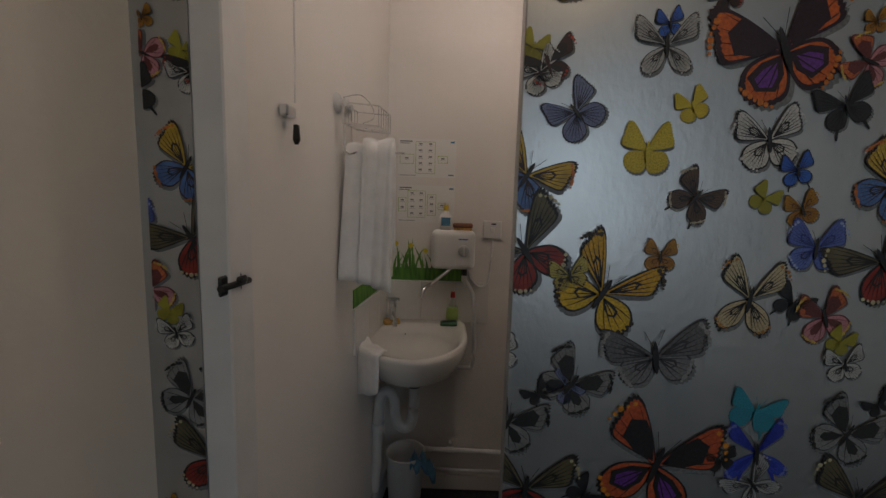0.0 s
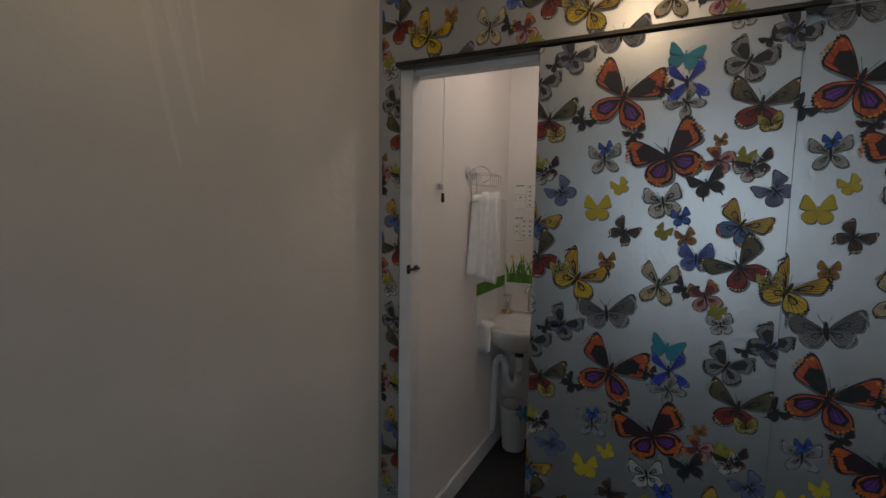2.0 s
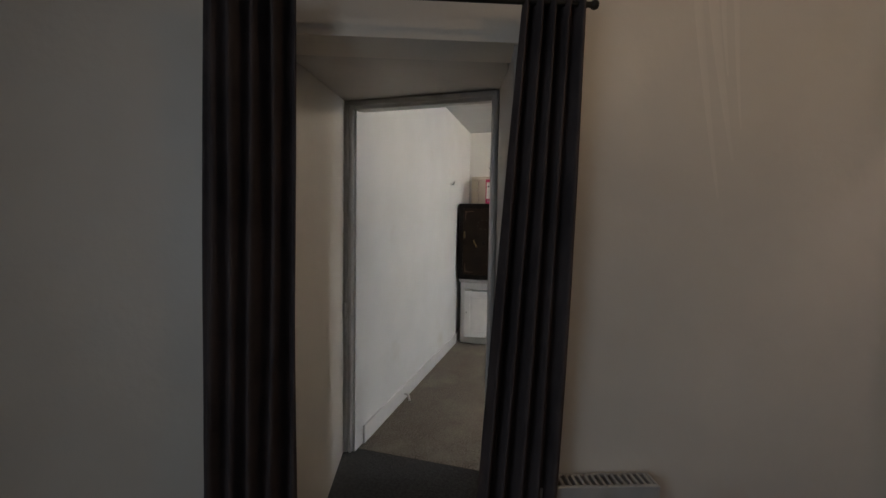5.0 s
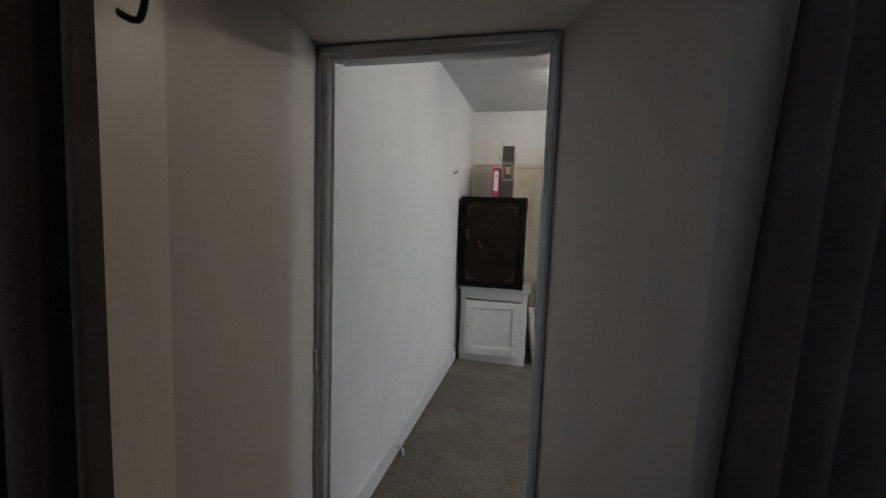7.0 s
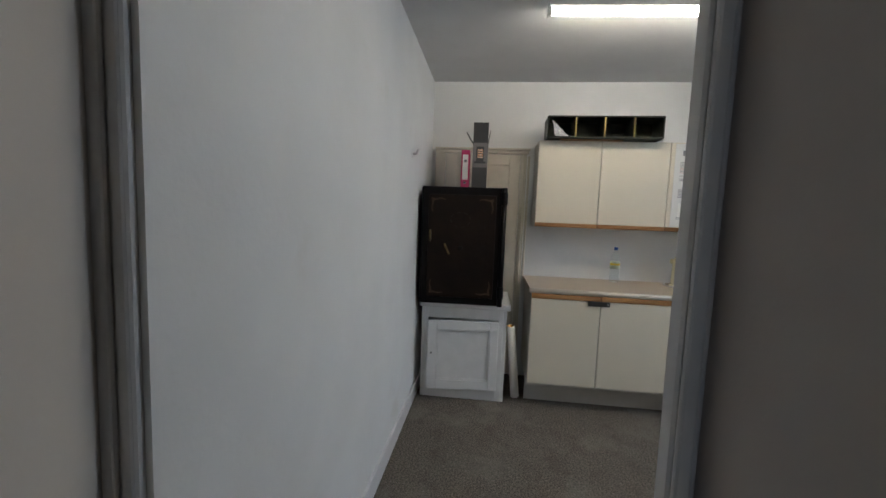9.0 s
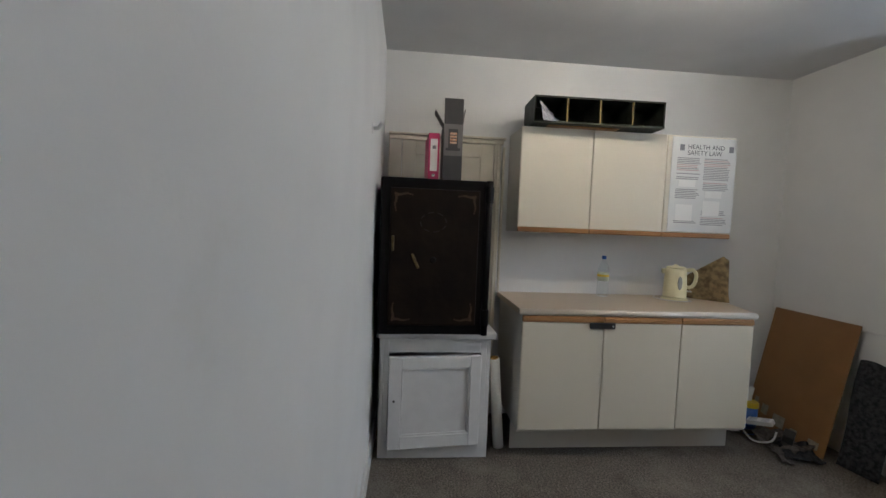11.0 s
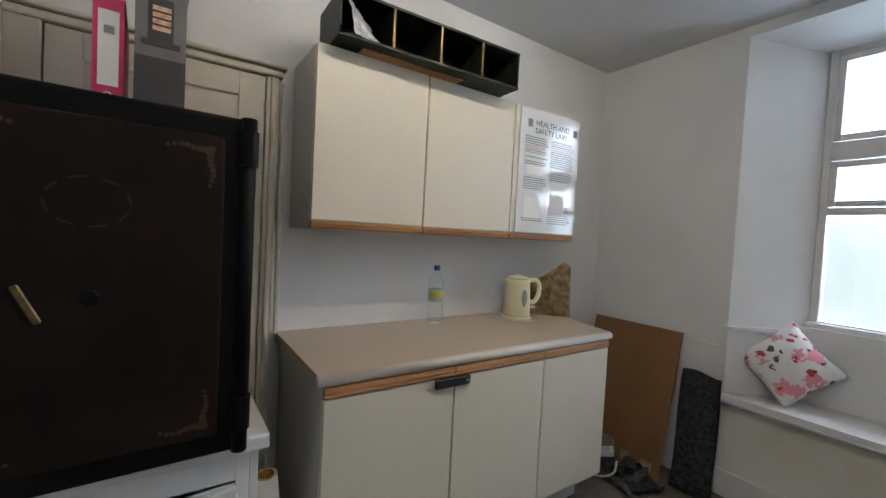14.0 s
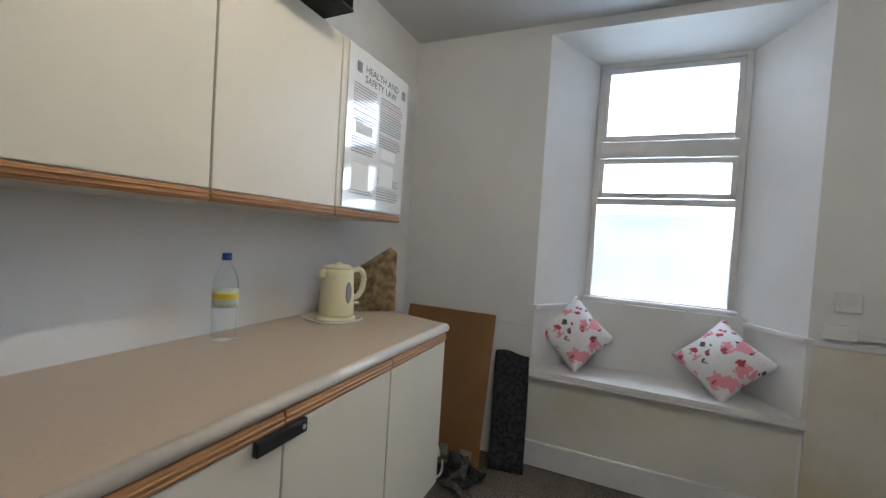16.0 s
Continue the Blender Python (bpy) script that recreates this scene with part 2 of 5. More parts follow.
def thing(name, m, label, category, group=""):
    ob = new(name)
    ob.matrix_basis = m
    ob.empty_display_size = 0.05
    return tagged(ob, label, category, group)


def box(x0, x1, y0, y1, z0, z1, bevel=0.0, seg=2, bm=None):
    b = bm or bmesh.new()
    r = bmesh.ops.create_cube(b, size=1.0)
    vs = r["verts"]
    bmesh.ops.scale(b, vec=(x1 - x0, y1 - y0, z1 - z0), verts=vs)
    bmesh.ops.translate(b, vec=((x0 + x1) / 2, (y0 + y1) / 2, (z0 + z1) / 2), verts=vs)
    if bevel:
        es = list({e for v in vs for e in v.link_edges})
        bmesh.ops.bevel(b, geom=es, offset=bevel, segments=seg, affect="EDGES", profile=0.5)
    return b


def prism(pts, z0, z1, bm=None):
    """An upright prism over a footprint."""
    b = bm or bmesh.new()
    lo = [b.verts.new((x, y, z0)) for x, y in pts]
    hi = [b.verts.new((x, y, z1)) for x, y in pts]
    n = len(pts)
    b.faces.new(lo[::-1])
    b.faces.new(hi)
    for i in range(n):
        b.faces.new((lo[i], lo[(i + 1) % n], hi[(i + 1) % n], hi[i]))
    return b


def lathe(profile, seg=28, bm=None, squash=1.0):
    """A turned shape from (radius, height) pairs."""
    b = bm or bmesh.new()
    rings = []
    for r, z in profile:
        rings.append([b.verts.new((r * math.cos(2 * math.pi * i / seg), squash * r * math.sin(2 * math.pi * i / seg), z)) for i in range(seg)])
    for a, c in zip(rings, rings[1:]):
        for i in range(seg):
            b.faces.new((a[i], a[(i + 1) % seg], c[(i + 1) % seg], c[i]))
    if profile[0][0] > 1e-5:
        b.faces.new(rings[0][::-1])
    if profile[-1][0] > 1e-5:
        b.faces.new(rings[-1])
    return b


def pipe(points, r, seg=10, bm=None, smooth_steps=6):
    """A round tube along a rounded path."""
    b = bm or bmesh.new()
    P = [Vector(p) for p in points]
    pts = []
    if smooth_steps and len(P) > 2:
        for i in range(len(P) - 1):
            p0, p1, p2, p3 = P[max(i - 1, 0)], P[i], P[i + 1], P[min(i + 2, len(P) - 1)]
            for k in range(smooth_steps):
                t = k / smooth_steps
                pts.append(0.5 * (2 * p1 + (p2 - p0) * t + (2 * p0 - 5 * p1 + 4 * p2 - p3) * t * t + (3 * p1 - p0 - 3 * p2 + p3) * t ** 3))
        pts.append(P[-1])
    else:
        pts = P
    rings = []
    up = Vector((0, 0, 1))
    for i, p in enumerate(pts):
        d = (pts[min(i + 1, len(pts) - 1)] - pts[max(i - 1, 0)]).normalized()
        a = d.cross(up)
        if a.length < 0.05:
            a = d.cross(Vector((1, 0, 0)))
        a.normalize()
        c = d.cross(a)
        rings.append([b.verts.new(p + r * (math.cos(2 * math.pi * k / seg) * a + math.sin(2 * math.pi * k / seg) * c)) for k in range(seg)])
    for q, w in zip(rings, rings[1:]):
        for k in range(seg):
            b.faces.new((q[k], q[(k + 1) % seg], w[(k + 1) % seg], w[k]))
    b.faces.new(rings[0][::-1])
    b.faces.new(rings[-1])
    return b


def wall(name, p0, p1, h, t, material, label, holes=(), z0=0.0):
    """A wall whose room side lies to the left of p0 to p1; openings (from, to, low, high) go through it."""
    d = Vector((p1[0] - p0[0], p1[1] - p0[1]))
    L = d.length
    xs = sorted({0.0, L, *[v for k in holes for v in k[:2]]})
    zs = sorted({z0, h, *[v for k in holes for v in k[2:]]})
    bm = bmesh.new()
    for a, c in zip(xs, xs[1:]):
        for lo, hi in zip(zs, zs[1:]):
            if not any(k[0] <= a + 1e-6 and c <= k[1] + 1e-6 and k[2] <= lo + 1e-6 and hi <= k[3] + 1e-6 for k in holes):
                box(a, c, -t, 0, lo, hi, bm=bm)
    bmesh.ops.remove_doubles(bm, verts=bm.verts, dist=1e-4)
    seen = {}
    for f in bm.faces:
        seen.setdefault(tuple(round(v, 3) for v in f.calc_center_median()), []).append(f)
    bmesh.ops.delete(bm, geom=[f for k in seen.values() if len(k) > 1 for f in k], context="FACES")
    ob = part(name, bm, material, m=pose(p0[0], p0[1], 0, 0, 0, math.degrees(math.atan2(d.y, d.x))))
    return tagged(ob, label, "wall", kind="structure")


def F(m, x, y, z=0.0):
    """A point of a local frame, in the world."""
    return m @ Vector((x, y, z))


# the frames of the front room's curtain wall, its papered wall and the washroom's side wall
CW = pose(-0.63, 0.66, 0, 0, 0, -71)
PW = pose(-0.495, 0.69, 0, 0, 0, 32.74)
SW = pose(-0.5, 0.7, 0, 0, 0, 116.6)
BACK, TOPB = -4.2, 2.62

# ---- the back room ----
tagged(part("floor_back_room", prism([(-4.4, -1.85), (-1.14, -1.85), (-1.14, 1.5), (-4.4, 1.5)], -0.08, 0.0), CARPET), "worn brown-grey carpet of the back room", "floor", kind="structure")
tagged(part("floor_front_room", prism([(-1.14, -3.2), (5.2, -3.2), (5.2, 3.8), (-1.14, 3.8)], -0.08, -0.002), DARKCARPET), "dark grey carpet of front room and washroom", "floor", kind="structure")
tagged(part("ceiling_back_room", prism([(-4.4, -1.8), (-1.1, -1.8), (-1.1, 2.0), (-4.4, 2.0)], TOPB, TOPB + 0.1), CEIL), "matt white ceiling of the back room", "ceiling", kind="structure")
wall("wall_south", (BACK, -1.655), (-1.1, -1.655), TOPB, 0.085, WHITE, "white painted wall with faint scuffs")
wall("wall_west", (BACK, 1.95), (BACK, -1.74), TOPB, 0.15, WHITE, "white painted wall behind the kitchen units")
wall("wall_east", (-1.18, -1.655), (-1.18, 1.44), TOPB, 0.08, WHITE, "white painted wall with the doorway", holes=[(0.0, 0.832, 0.0, 2.075)])
tagged(part("wall_north_pier_1", prism([(BACK, 1.44), (-3.32, 1.44), (-3.06, 1.80), (-3.06, 1.95), (BACK, 1.95)], 0, TOPB), WHITE), "white pier with a splayed window reveal", "wall", kind="structure")
tagged(part("wall_north_pier_2", prism([(-2.03, 1.44), (-1.1, 1.44), (-1.1, 1.95), (-2.25, 1.95), (-2.25, 1.80)], 0, TOPB), WHITE), "white pier with yellowed patches below the socket", "wall", kind="structure")
tagged(part("wall_north_apron", prism([(-3.32, 1.44), (-2.03, 1.44), (-2.25, 1.95), (-3.06, 1.95)], 0, 0.545), stained("yellowed_paint", (0.70, 0.68, 0.62), (0.58, 0.50, 0.28), 0.5, 0.52)), "yellowed white wall under the window seat", "wall", kind="structure")
tagged(part("wall_north_back", prism([(-3.12, 1.72), (-2.20, 1.72), (-2.25, 1.95), (-3.06, 1.95)], 0.58, 0.985), WHITE), "white panel behind the window seat", "wall", kind="structure")
bm = bmesh.new()
pr = [(1.44, 2.56), (1.80, 2.49), (1.95, 2.49), (1.95, TOPB), (1.44, TOPB)]
a = [bm.verts.new((-3.32, y, z)) for y, z in pr]
b2 = [bm.verts.new((-2.03, y, z)) for y, z in pr]
bm.faces.new(a)
bm.faces.new(b2[::-1])
for i in range(5):
    bm.faces.new((a[i], b2[i], b2[(i + 1) % 5], a[(i + 1) % 5]))
tagged(part("wall_north_lintel", bm, WHITE), "white sloping window head", "wall", kind="structure")
for nm, x0, x1, y0, y1 in (("baseboard", BACK, -1.2, -1.655, -1.638), ("baseboard", -3.34, -2.03, 1.422, 1.44), ("baseboard", -2.02, -1.2, 1.422, 1.44)):
    tagged(part(nm, box(x0 + 0.003, x1, y0, y1, 0.0, 0.12 if y0 < 0 else 0.15, 0.004, 1), GLOSS), "white gloss skirting board", "baseboard", kind="structure")


def window():
    w = thing("window_1", Matrix.Translation((-2.655, 1.80, 0)), "white painted wooden window with three panes", "window")
    w["kind"] = "structure"
    x0, x1 = -0.405, 0.405

    def ring(name, z0, z1, t, y0, y1, xa=x0, xb=x1):
        bm = bmesh.new()
        box(xa, xa + t, y0, y1, z0, z1, 0.003, 1, bm)
        box(xb - t, xb, y0, y1, z0, z1, 0.003, 1, bm)
        box(xa + t, xb - t, y0, y1, z0, z0 + t, 0.003, 1, bm)
        box(xa + t, xb - t, y0, y1, z1 - t, z1, 0.003, 1, bm)
        return part(name, bm, GLOSS, w)
    ring("window_frame", 0.985, 2.50, 0.035, -0.01, 0.06)
    part("transom", box(x0 + 0.03, x1 - 0.03, -0.005, 0.05, 1.90, 2.00, 0.004, 1), GLOSS, w)
    part("transom", box(x0 + 0.03, x1 - 0.03, -0.005, 0.05, 1.605, 1.645, 0.004, 1), GLOSS, w)
    ring("sash", 2.005, 2.465, 0.035, 0.0, 0.04, x0 + 0.03, x1 - 0.03)
    ring("sash", 1.650, 1.895, 0.032, 0.0, 0.04, x0 + 0.03, x1 - 0.03)
    part("stay_bar", box(-0.26, 0.02, -0.018, -0.006, 1.665, 1.675, 0.003, 1), CHROME, w)
    part("window_sill", box(x0 - 0.01, x1 + 0.01, -0.05, 0.0, 0.985, 1.012, 0.006, 2), GLOSS, w)
    for z0, z1, k in ((2.03, 2.44, PANE), (1.675, 1.87, PANE), (1.02, 1.605, PANE)):
        p = part("pane", box(x0 + 0.032, x1 - 0.032, 0.018, 0.023, z0, z1), k, w)
        p.visible_shadow = False


window()
# overcast brightness and blurred greenery beyond the panes
OUT = bpy.data.materials.new("pale_outdoors")
OUT.use_nodes = True
ont = OUT.node_tree
onz = ont.nodes.new("ShaderNodeTexNoise")
onz.inputs["Scale"].default_value, onz.inputs["Detail"].default_value = 0.8, 3
orr = ont.nodes.new("ShaderNodeValToRGB")
orr.color_ramp.elements[0].color, orr.color_ramp.elements[1].color = (0.70, 0.78, 0.70, 1), (1, 1, 1, 1)
orr.color_ramp.elements[0].position, orr.color_ramp.elements[1].position = 0.30, 0.58
otc = ont.nodes.new("ShaderNodeTexCoord")
ont.links.new(otc.outputs["Object"], onz.inputs["Vector"])
ont.links.new(onz.outputs["Fac"], orr.inputs["Fac"])
ob_ = ont.nodes["Principled BSDF"]
ont.links.new(orr.outputs["Color"], ob_.inputs["Emission Color"])
ob_.inputs["Emission Strength"].default_value = 0.88
ob_.inputs["Base Color"].default_value = (0.3, 0.35, 0.3, 1)
bd = tagged(part("backdrop", box(-8, 3, 4.4, 4.45, -2.0, 1.75), OUT), "pale blurred greenery beyond the window", "backdrop", kind="structure")
bs = tagged(part("backdrop", box(-8, 3, 4.5, 4.55, 1.0, 6), glow("overcast_white", (0.94, 0.97, 1), 8.0)), "white overcast sky beyond the window", "backdrop", kind="structure")

# boarded lining of the recess below the window, with its ledge
for nm, (ax, ay), (bx_, by), sgn in (("trim", (-3.332, 1.424), (-3.10, 1.74), 1), ("trim", (-2.018, 1.424), (-2.21, 1.74), -1)):
    tagged(part(nm, prism([(ax, ay), (bx_, by), (bx_ + sgn * 0.016, by), (ax + sgn * 0.020, ay)][::sgn], 0.580, 0.940), GLOSS), "white painted lining board of the window recess", "lining", kind="structure")
    tagged(part(nm, prism([(ax - sgn * 0.010, ay - 0.008), (bx_ - sgn * 0.010, by), (bx_ + sgn * 0.030, by), (ax + sgn * 0.034, ay - 0.008)][::sgn], 0.941, 0.962), GLOSS), "narrow white ledge round the window recess", "ledge", kind="structure")
YELLOWED = stained("yellowed_dado_paint", (0.68, 0.65, 0.57), (0.52, 0.43, 0.22), 0.5, 0.46)
tagged(part("trim", box(-2.018, -1.2, 1.431, 1.4395, 0.152, 0.929, 0.002, 1), YELLOWED), "yellowed dado panel beside the window seat", "dado panel", kind="structure")
seat = thing("window_seat", Matrix.Identity(4), "white painted window seat board with a worn edge", "window seat")
part("board", prism([(-3.33, 1.405), (-2.02, 1.405), (-2.05, 1.46), (-2.20, 1.722), (-3.12, 1.722), (-3.30, 1.46)], 0.546, 0.578), GLOSS, seat)
part("bead", pipe([(-3.33, 1.408, 0.54), (-2.02, 1.408, 0.538)], 0.009, 8), FRAMEPAINT, seat)

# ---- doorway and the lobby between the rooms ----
# the front room's cream at about 0.8, so the paint carries the lobby's shade
LOBBY1 = stained("shaded_cream_lobby_paint", (0.56, 0.51, 0.455), (0.44, 0.40, 0.34), 0.6)
lobby_l0, lobby_l1 = F(CW, 2.10, -0.012), Vector((-1.1, -1.730, 0))
lobby_r0, lobby_r1 = F(CW, 1.366, -0.012), Vector((-1.1, -0.815, 0))
wall("wall_lobby_1", (lobby_l1.x, lobby_l1.y), (lobby_l0.x, lobby_l0.y), 2.3, 0.06, LOBBY1, "cream wall of the small lobby, its shade put into the paint")
# the same cream at about 0.6: deeper shade coloured into this wall
LOBBY = stained("shaded_greige_lobby_paint", (0.42, 0.375, 0.335), (0.34, 0.30, 0.26), 0.6)
wall("wall_lobby_2", (lobby_r0.x, lobby_r0.y), (lobby_r1.x, lobby_r1.y), 2.3, 0.06, LOBBY, "greige wall of the small lobby, its deeper shade put into the paint")
bm = bmesh.new()
soffit = [(F(CW, 2.16, -0.148), 1.957), (F(CW, 1.36, -0.148), 1.957), (Vector((-1.105, -0.76, 0)), 2.125), (Vector((-1.105, -1.80, 0)), 2.125)]
lower = [bm.verts.new((p.x, p.y, z)) for p, z in soffit]
upper = [bm.verts.new((p.x, p.y, 2.40)) for p, z in soffit]
bm.faces.new(lower)
bm.faces.new(upper[::-1])
for i in range(4):
    bm.faces.new((lower[i], upper[i], upper[(i + 1) % 4], lower[(i + 1) % 4]))
tagged(part("ceiling_lobby", bm, LOBBY1), "sloping cream soffit over the lobby, darkened as shade", "ceiling", kind="structure")
wall("wall_over_door", (-1.1, -0.70), (-1.1, -0.815), 2.4, 0.07, WHITE, "white wall beside the doorway")
tagged(part("wall_over_door_head", box(-1.108, -1.1, -1.74, -0.815, 2.122, 2.3), WHITE), "white wall over the doorway", "wall", kind="structure")

door = thing("door_1", Matrix.Translation((-1.1, 0, 0)), "grey-white moulded door frame with a latch keeper", "door frame")
door["kind"] = "structure"
for nm, y0, y1 in (("jamb", -1.728, -1.668), ("jamb", -0.852, -0.815)):
    bm = box(-0.085 if y0 < -1 else -0.02, 0.018, y0, y1, 0, 2.12, 0.004, 1)
    box(0.018, 0.030, y0 + 0.004, y1 - (0.010 if y0 > -1 else 0.028), 0, 2.118, 0.005, 2, bm)
    box(0.018, 0.024, y1 - (0.008 if y0 > -1 else 0.022), y1 - 0.002, 0, 2.10, 0.003, 1, bm)
    part(nm, bm, FRAMEPAINT, door)
bm = box(-0.03, 0.018, -1.668, -0.852, 2.065, 2.12, 0.004, 1)
box(0.018, 0.030, -1.72, -0.82, 2.085, 2.115, 0.005, 2, bm)
part("head", bm, FRAMEPAINT, door)
part("keeper", box(0.03, 0.047, -1.732, -1.700, 0.84, 0.93, 0.006, 2), FRAMEPAINT, door, "paint-covered latch keeper")
ledge = thing("coat_hook", CW @ pose(2.094, -0.06, 1.72, 0, 0, 90), "small dark coat hook screwed to the lobby wall", "coat hook")
part("plate", box(-0.012, 0.012, 0.0, 0.006, -0.04, 0.03, 0.003, 2), DARKMETAL, ledge)
part("hook", pipe([(0.0, 0.004, 0.005), (0.0, 0.035, -0.008), (0.0, 0.045, 0.022)], 0.004, 8), DARKMETAL, ledge)

# ---- front room shell ----
E0, E1 = F(CW, 3.2, 0), F(CW, 3.2, 3.8)
G1 = F(PW, 3.4, 0.045)
wall("wall_curtain_side", F(CW, -0.06, 0).xy, F(CW, 3.2, 0).xy, 2.5, 0.15, CREAM, "cream painted wall with pale light streaks", holes=[(1.36, 2.14, 0.0, 1.955)])
wall("wall_front", E0.xy, E1.xy, 2.5, 0.15, CREAM, "cream wall with a daylit opening", holes=[(1.9, 3.3, 0.7, 2.2)])
wall("wall_far_side", E1.xy, G1.xy, 2.5, 0.15, CREAM, "plain cream wall closing the front room")
tagged(part("ceiling_front_room", prism([(-0.9, 0.4), (0.3, -2.6), (4.4, -1.4), (2.7, 2.8), (2.3, 2.8)], 2.5, 2.6), CEIL), "white front room ceiling", "ceiling", kind="structure")
papered = bmesh.new()
for u0, u1, z0, z1 in ((-0.16, -0.037, 0, 2.5), (-0.037, 0.95, 1.93, 2.5), (0.95, 3.5, 0, 2.5)):
    box(u0, u1, 0.045, 0.10, z0, z1, bm=papered)
papered_wall = tagged(part("wall_papered", papered, [SILVER], m=PW), "silver foil wallpaper printed with bright butterflies", "wall", kind="structure")

# streaks of light on the wall beside the curtain, modelled as pale raised strips
STREAKS = stained("pale_light_streak", (0.75, 0.688, 0.61), (0.66, 0.60, 0.52), 0.35, 0.66)
curtain_wall = bpy.data.objects["wall_curtain_side"]
for s0, s1, zb, width in ((0.83, 0.70, 1.50, 0.016), (0.775, 0.665, 1.62, 0.020), (0.735, 0.69, 1.88, 0.012), (0.70, 0.635, 1.72, 0.011)):
    bm = bmesh.new()
    edge_a, edge_b, crown = [], [], []
    for i in range(25):
        k = i / 24
        c = s0 + (s1 - s0) * k ** 1.6 + 0.004 * math.sin(5 * k + s0 * 40)
        w = width * (1 - 0.75 * k ** 2)
        z = 2.48 + (zb - 2.48) * k
        edge_a.append(bm.verts.new((c - w, 0.0003, z)))
        crown.append(bm.verts.new((c, 0.0003 + 0.07 * w, z)))
        edge_b.append(bm.verts.new((c + w, 0.0003, z)))
    for i in range(24):
        bm.faces.new((edge_a[i], edge_a[i + 1], crown[i + 1], crown[i]))
        bm.faces.new((crown[i], crown[i + 1], edge_b[i + 1], edge_b[i]))
    streak = part("light_streak", bm, STREAKS, smooth=True)
    streak.parent = curtain_wall
    streak.matrix_basis = curtain_wall.matrix_basis.inverted() @ CW

# ---- washroom shell ----
wall("wall_washroom_1", F(SW, 1.30, 0).xy, F(SW, 0.075, 0).xy, 2.4, 0.06, WCWHITE, "white washroom wall")
wall("wall_washroom_2", F(PW, 1.05, 1.124).xy, F(PW, -0.05, 1.124).xy, 2.4, 0.08, WCWHITE, "white washroom end wall")
wall("wall_washroom_3", F(PW, 1.0, 0.10).xy, F(PW, 1.0, 1.15).xy, 2.4, 0.06, WCWHITE, "white washroom side wall")
cl = [F(PW, x, y).xy for x, y in ((-0.3, 0.05), (1.1, 0.05), (1.1, 1.25), (-0.3, 1.25))]
tagged(part("ceiling_washroom", prism([tuple(p) for p in cl], 2.4, 2.45), CEIL), "white washroom ceiling", "ceiling", kind="structure")
tagged(part("baseboard", box(0.13, 1.12, -0.018, -0.001, 0, 0.10, 0.004, 1), GLOSS, m=SW), "white washroom skirting board", "baseboard", kind="structure")
tagged(part("baseboard", box(0.13, 0.99, 1.108, 1.123, 0, 0.075, 0.004, 1), WCWHITE, m=PW), "low washroom skirting", "baseboard", kind="structure")
tagged(part("trim", box(-0.0368, 0.0165, 0.044, 0.125, 0, 1.929, 0.003, 1), GLOSS, m=PW), "white door lining of the washroom", "door lining", kind="structure")
tagged(part("trim", box(0.0168, 0.75, 0.055, 0.099, 1.905, 1.93, 0.003, 1), GLOSS, m=PW), "white washroom door head lining", "door lining", kind="structure")

# ---- sliding washroom door with its rail ----
slider = thing("sliding_door", PW, "sliding door covered in silver butterfly wallpaper, half open", "door")
leaf = part("leaf", box(0.4875, 1.155, 0.0, 0.032, 0.015, 1.925, 0.002, 1), SILVER, slider)
rail = thing("door_rail", PW, "thin black metal rail over the sliding door", "door rail")
part("rail", box(-0.03, 1.20, -0.012, 0.030, 1.927, 1.942, 0.003, 1), DARKMETAL, rail)


# ---- curtains ----
def curtain(s0, s1, b0, b1, top, seed, label):
    c = thing("curtain", CW, label, "curtain", "curtains of the lobby opening")
    rnd = random.Random(seed)
    bm = bmesh.new()
    nx, nz = 60, 26
    ph = rnd.random() * 6
    rows = []
    for j in range(nz + 1):
        f = j / nz
        z = 0.02 + (top - 0.02) * (1 - f)
        k = f
        row = []
        for i in range(nx + 1):
            t = i / nx
            s = (s0 + (s1 - s0) * t) * (1 - k) + (b0 + (b1 - b0) * t) * k
            depth = 0.022 + 0.010 * math.sin(3 * t + ph)
            y = 0.115 + depth * math.sin(2 * math.pi * (4.3 * t + 0.35 * t * t + 0.12 * math.sin(4 * k + ph)) + ph) + 0.008 * math.sin(11 * t + 5 * k)
            row.append(bm.verts.new((s, y, z + 0.012 * math.sin(2 * math.pi * 5.5 * t + ph) * (1 if j == 0 else 0))))
        rows.append(row)
    for r, q in zip(rows, rows[1:]):
        for i in range(nx):
            bm.faces.new((r[i], r[i + 1], q[i + 1], q[i]))
    o = part("drape", bm, CURTAIN, c, smooth=True)
    md = o.modifiers.new("thickness", "SOLIDIFY")
    md.thickness = 0.004
    return c


curtain(1.975, 2.235, 1.985, 2.255, 2.03, 1, "charcoal pleated curtain hanging from the rod")
curtain(1.19, 1.37, 1.245, 1.505, 2.05, 2, "charcoal pleated curtain gathered to one side")
rod = thing("curtain_rod", CW, "thin dark metal curtain rod on brackets", "curtain rod")
part("rod", pipe([(1.175, 0.115, 2.015), (2.25, 0.115, 2.015)], 0.008, 10, smooth_steps=0), DARKMETAL, rod)
for s in (1.215, 2.215):
    part("bracket", pipe([(s, 0.0, 2.0), (s, 0.08, 2.0), (s, 0.115, 2.01)], 0.006, 8), DARKMETAL, rod)
for s in (1.172, 2.253):
    bm = bmesh.new()
    bmesh.ops.create_uvsphere(bm, u_segments=12, v_segments=8, radius=0.013)
    part("finial", bm, DARKMETAL, rod, m=Matrix.Translation((s, 0.115, 2.015)), smooth=True)

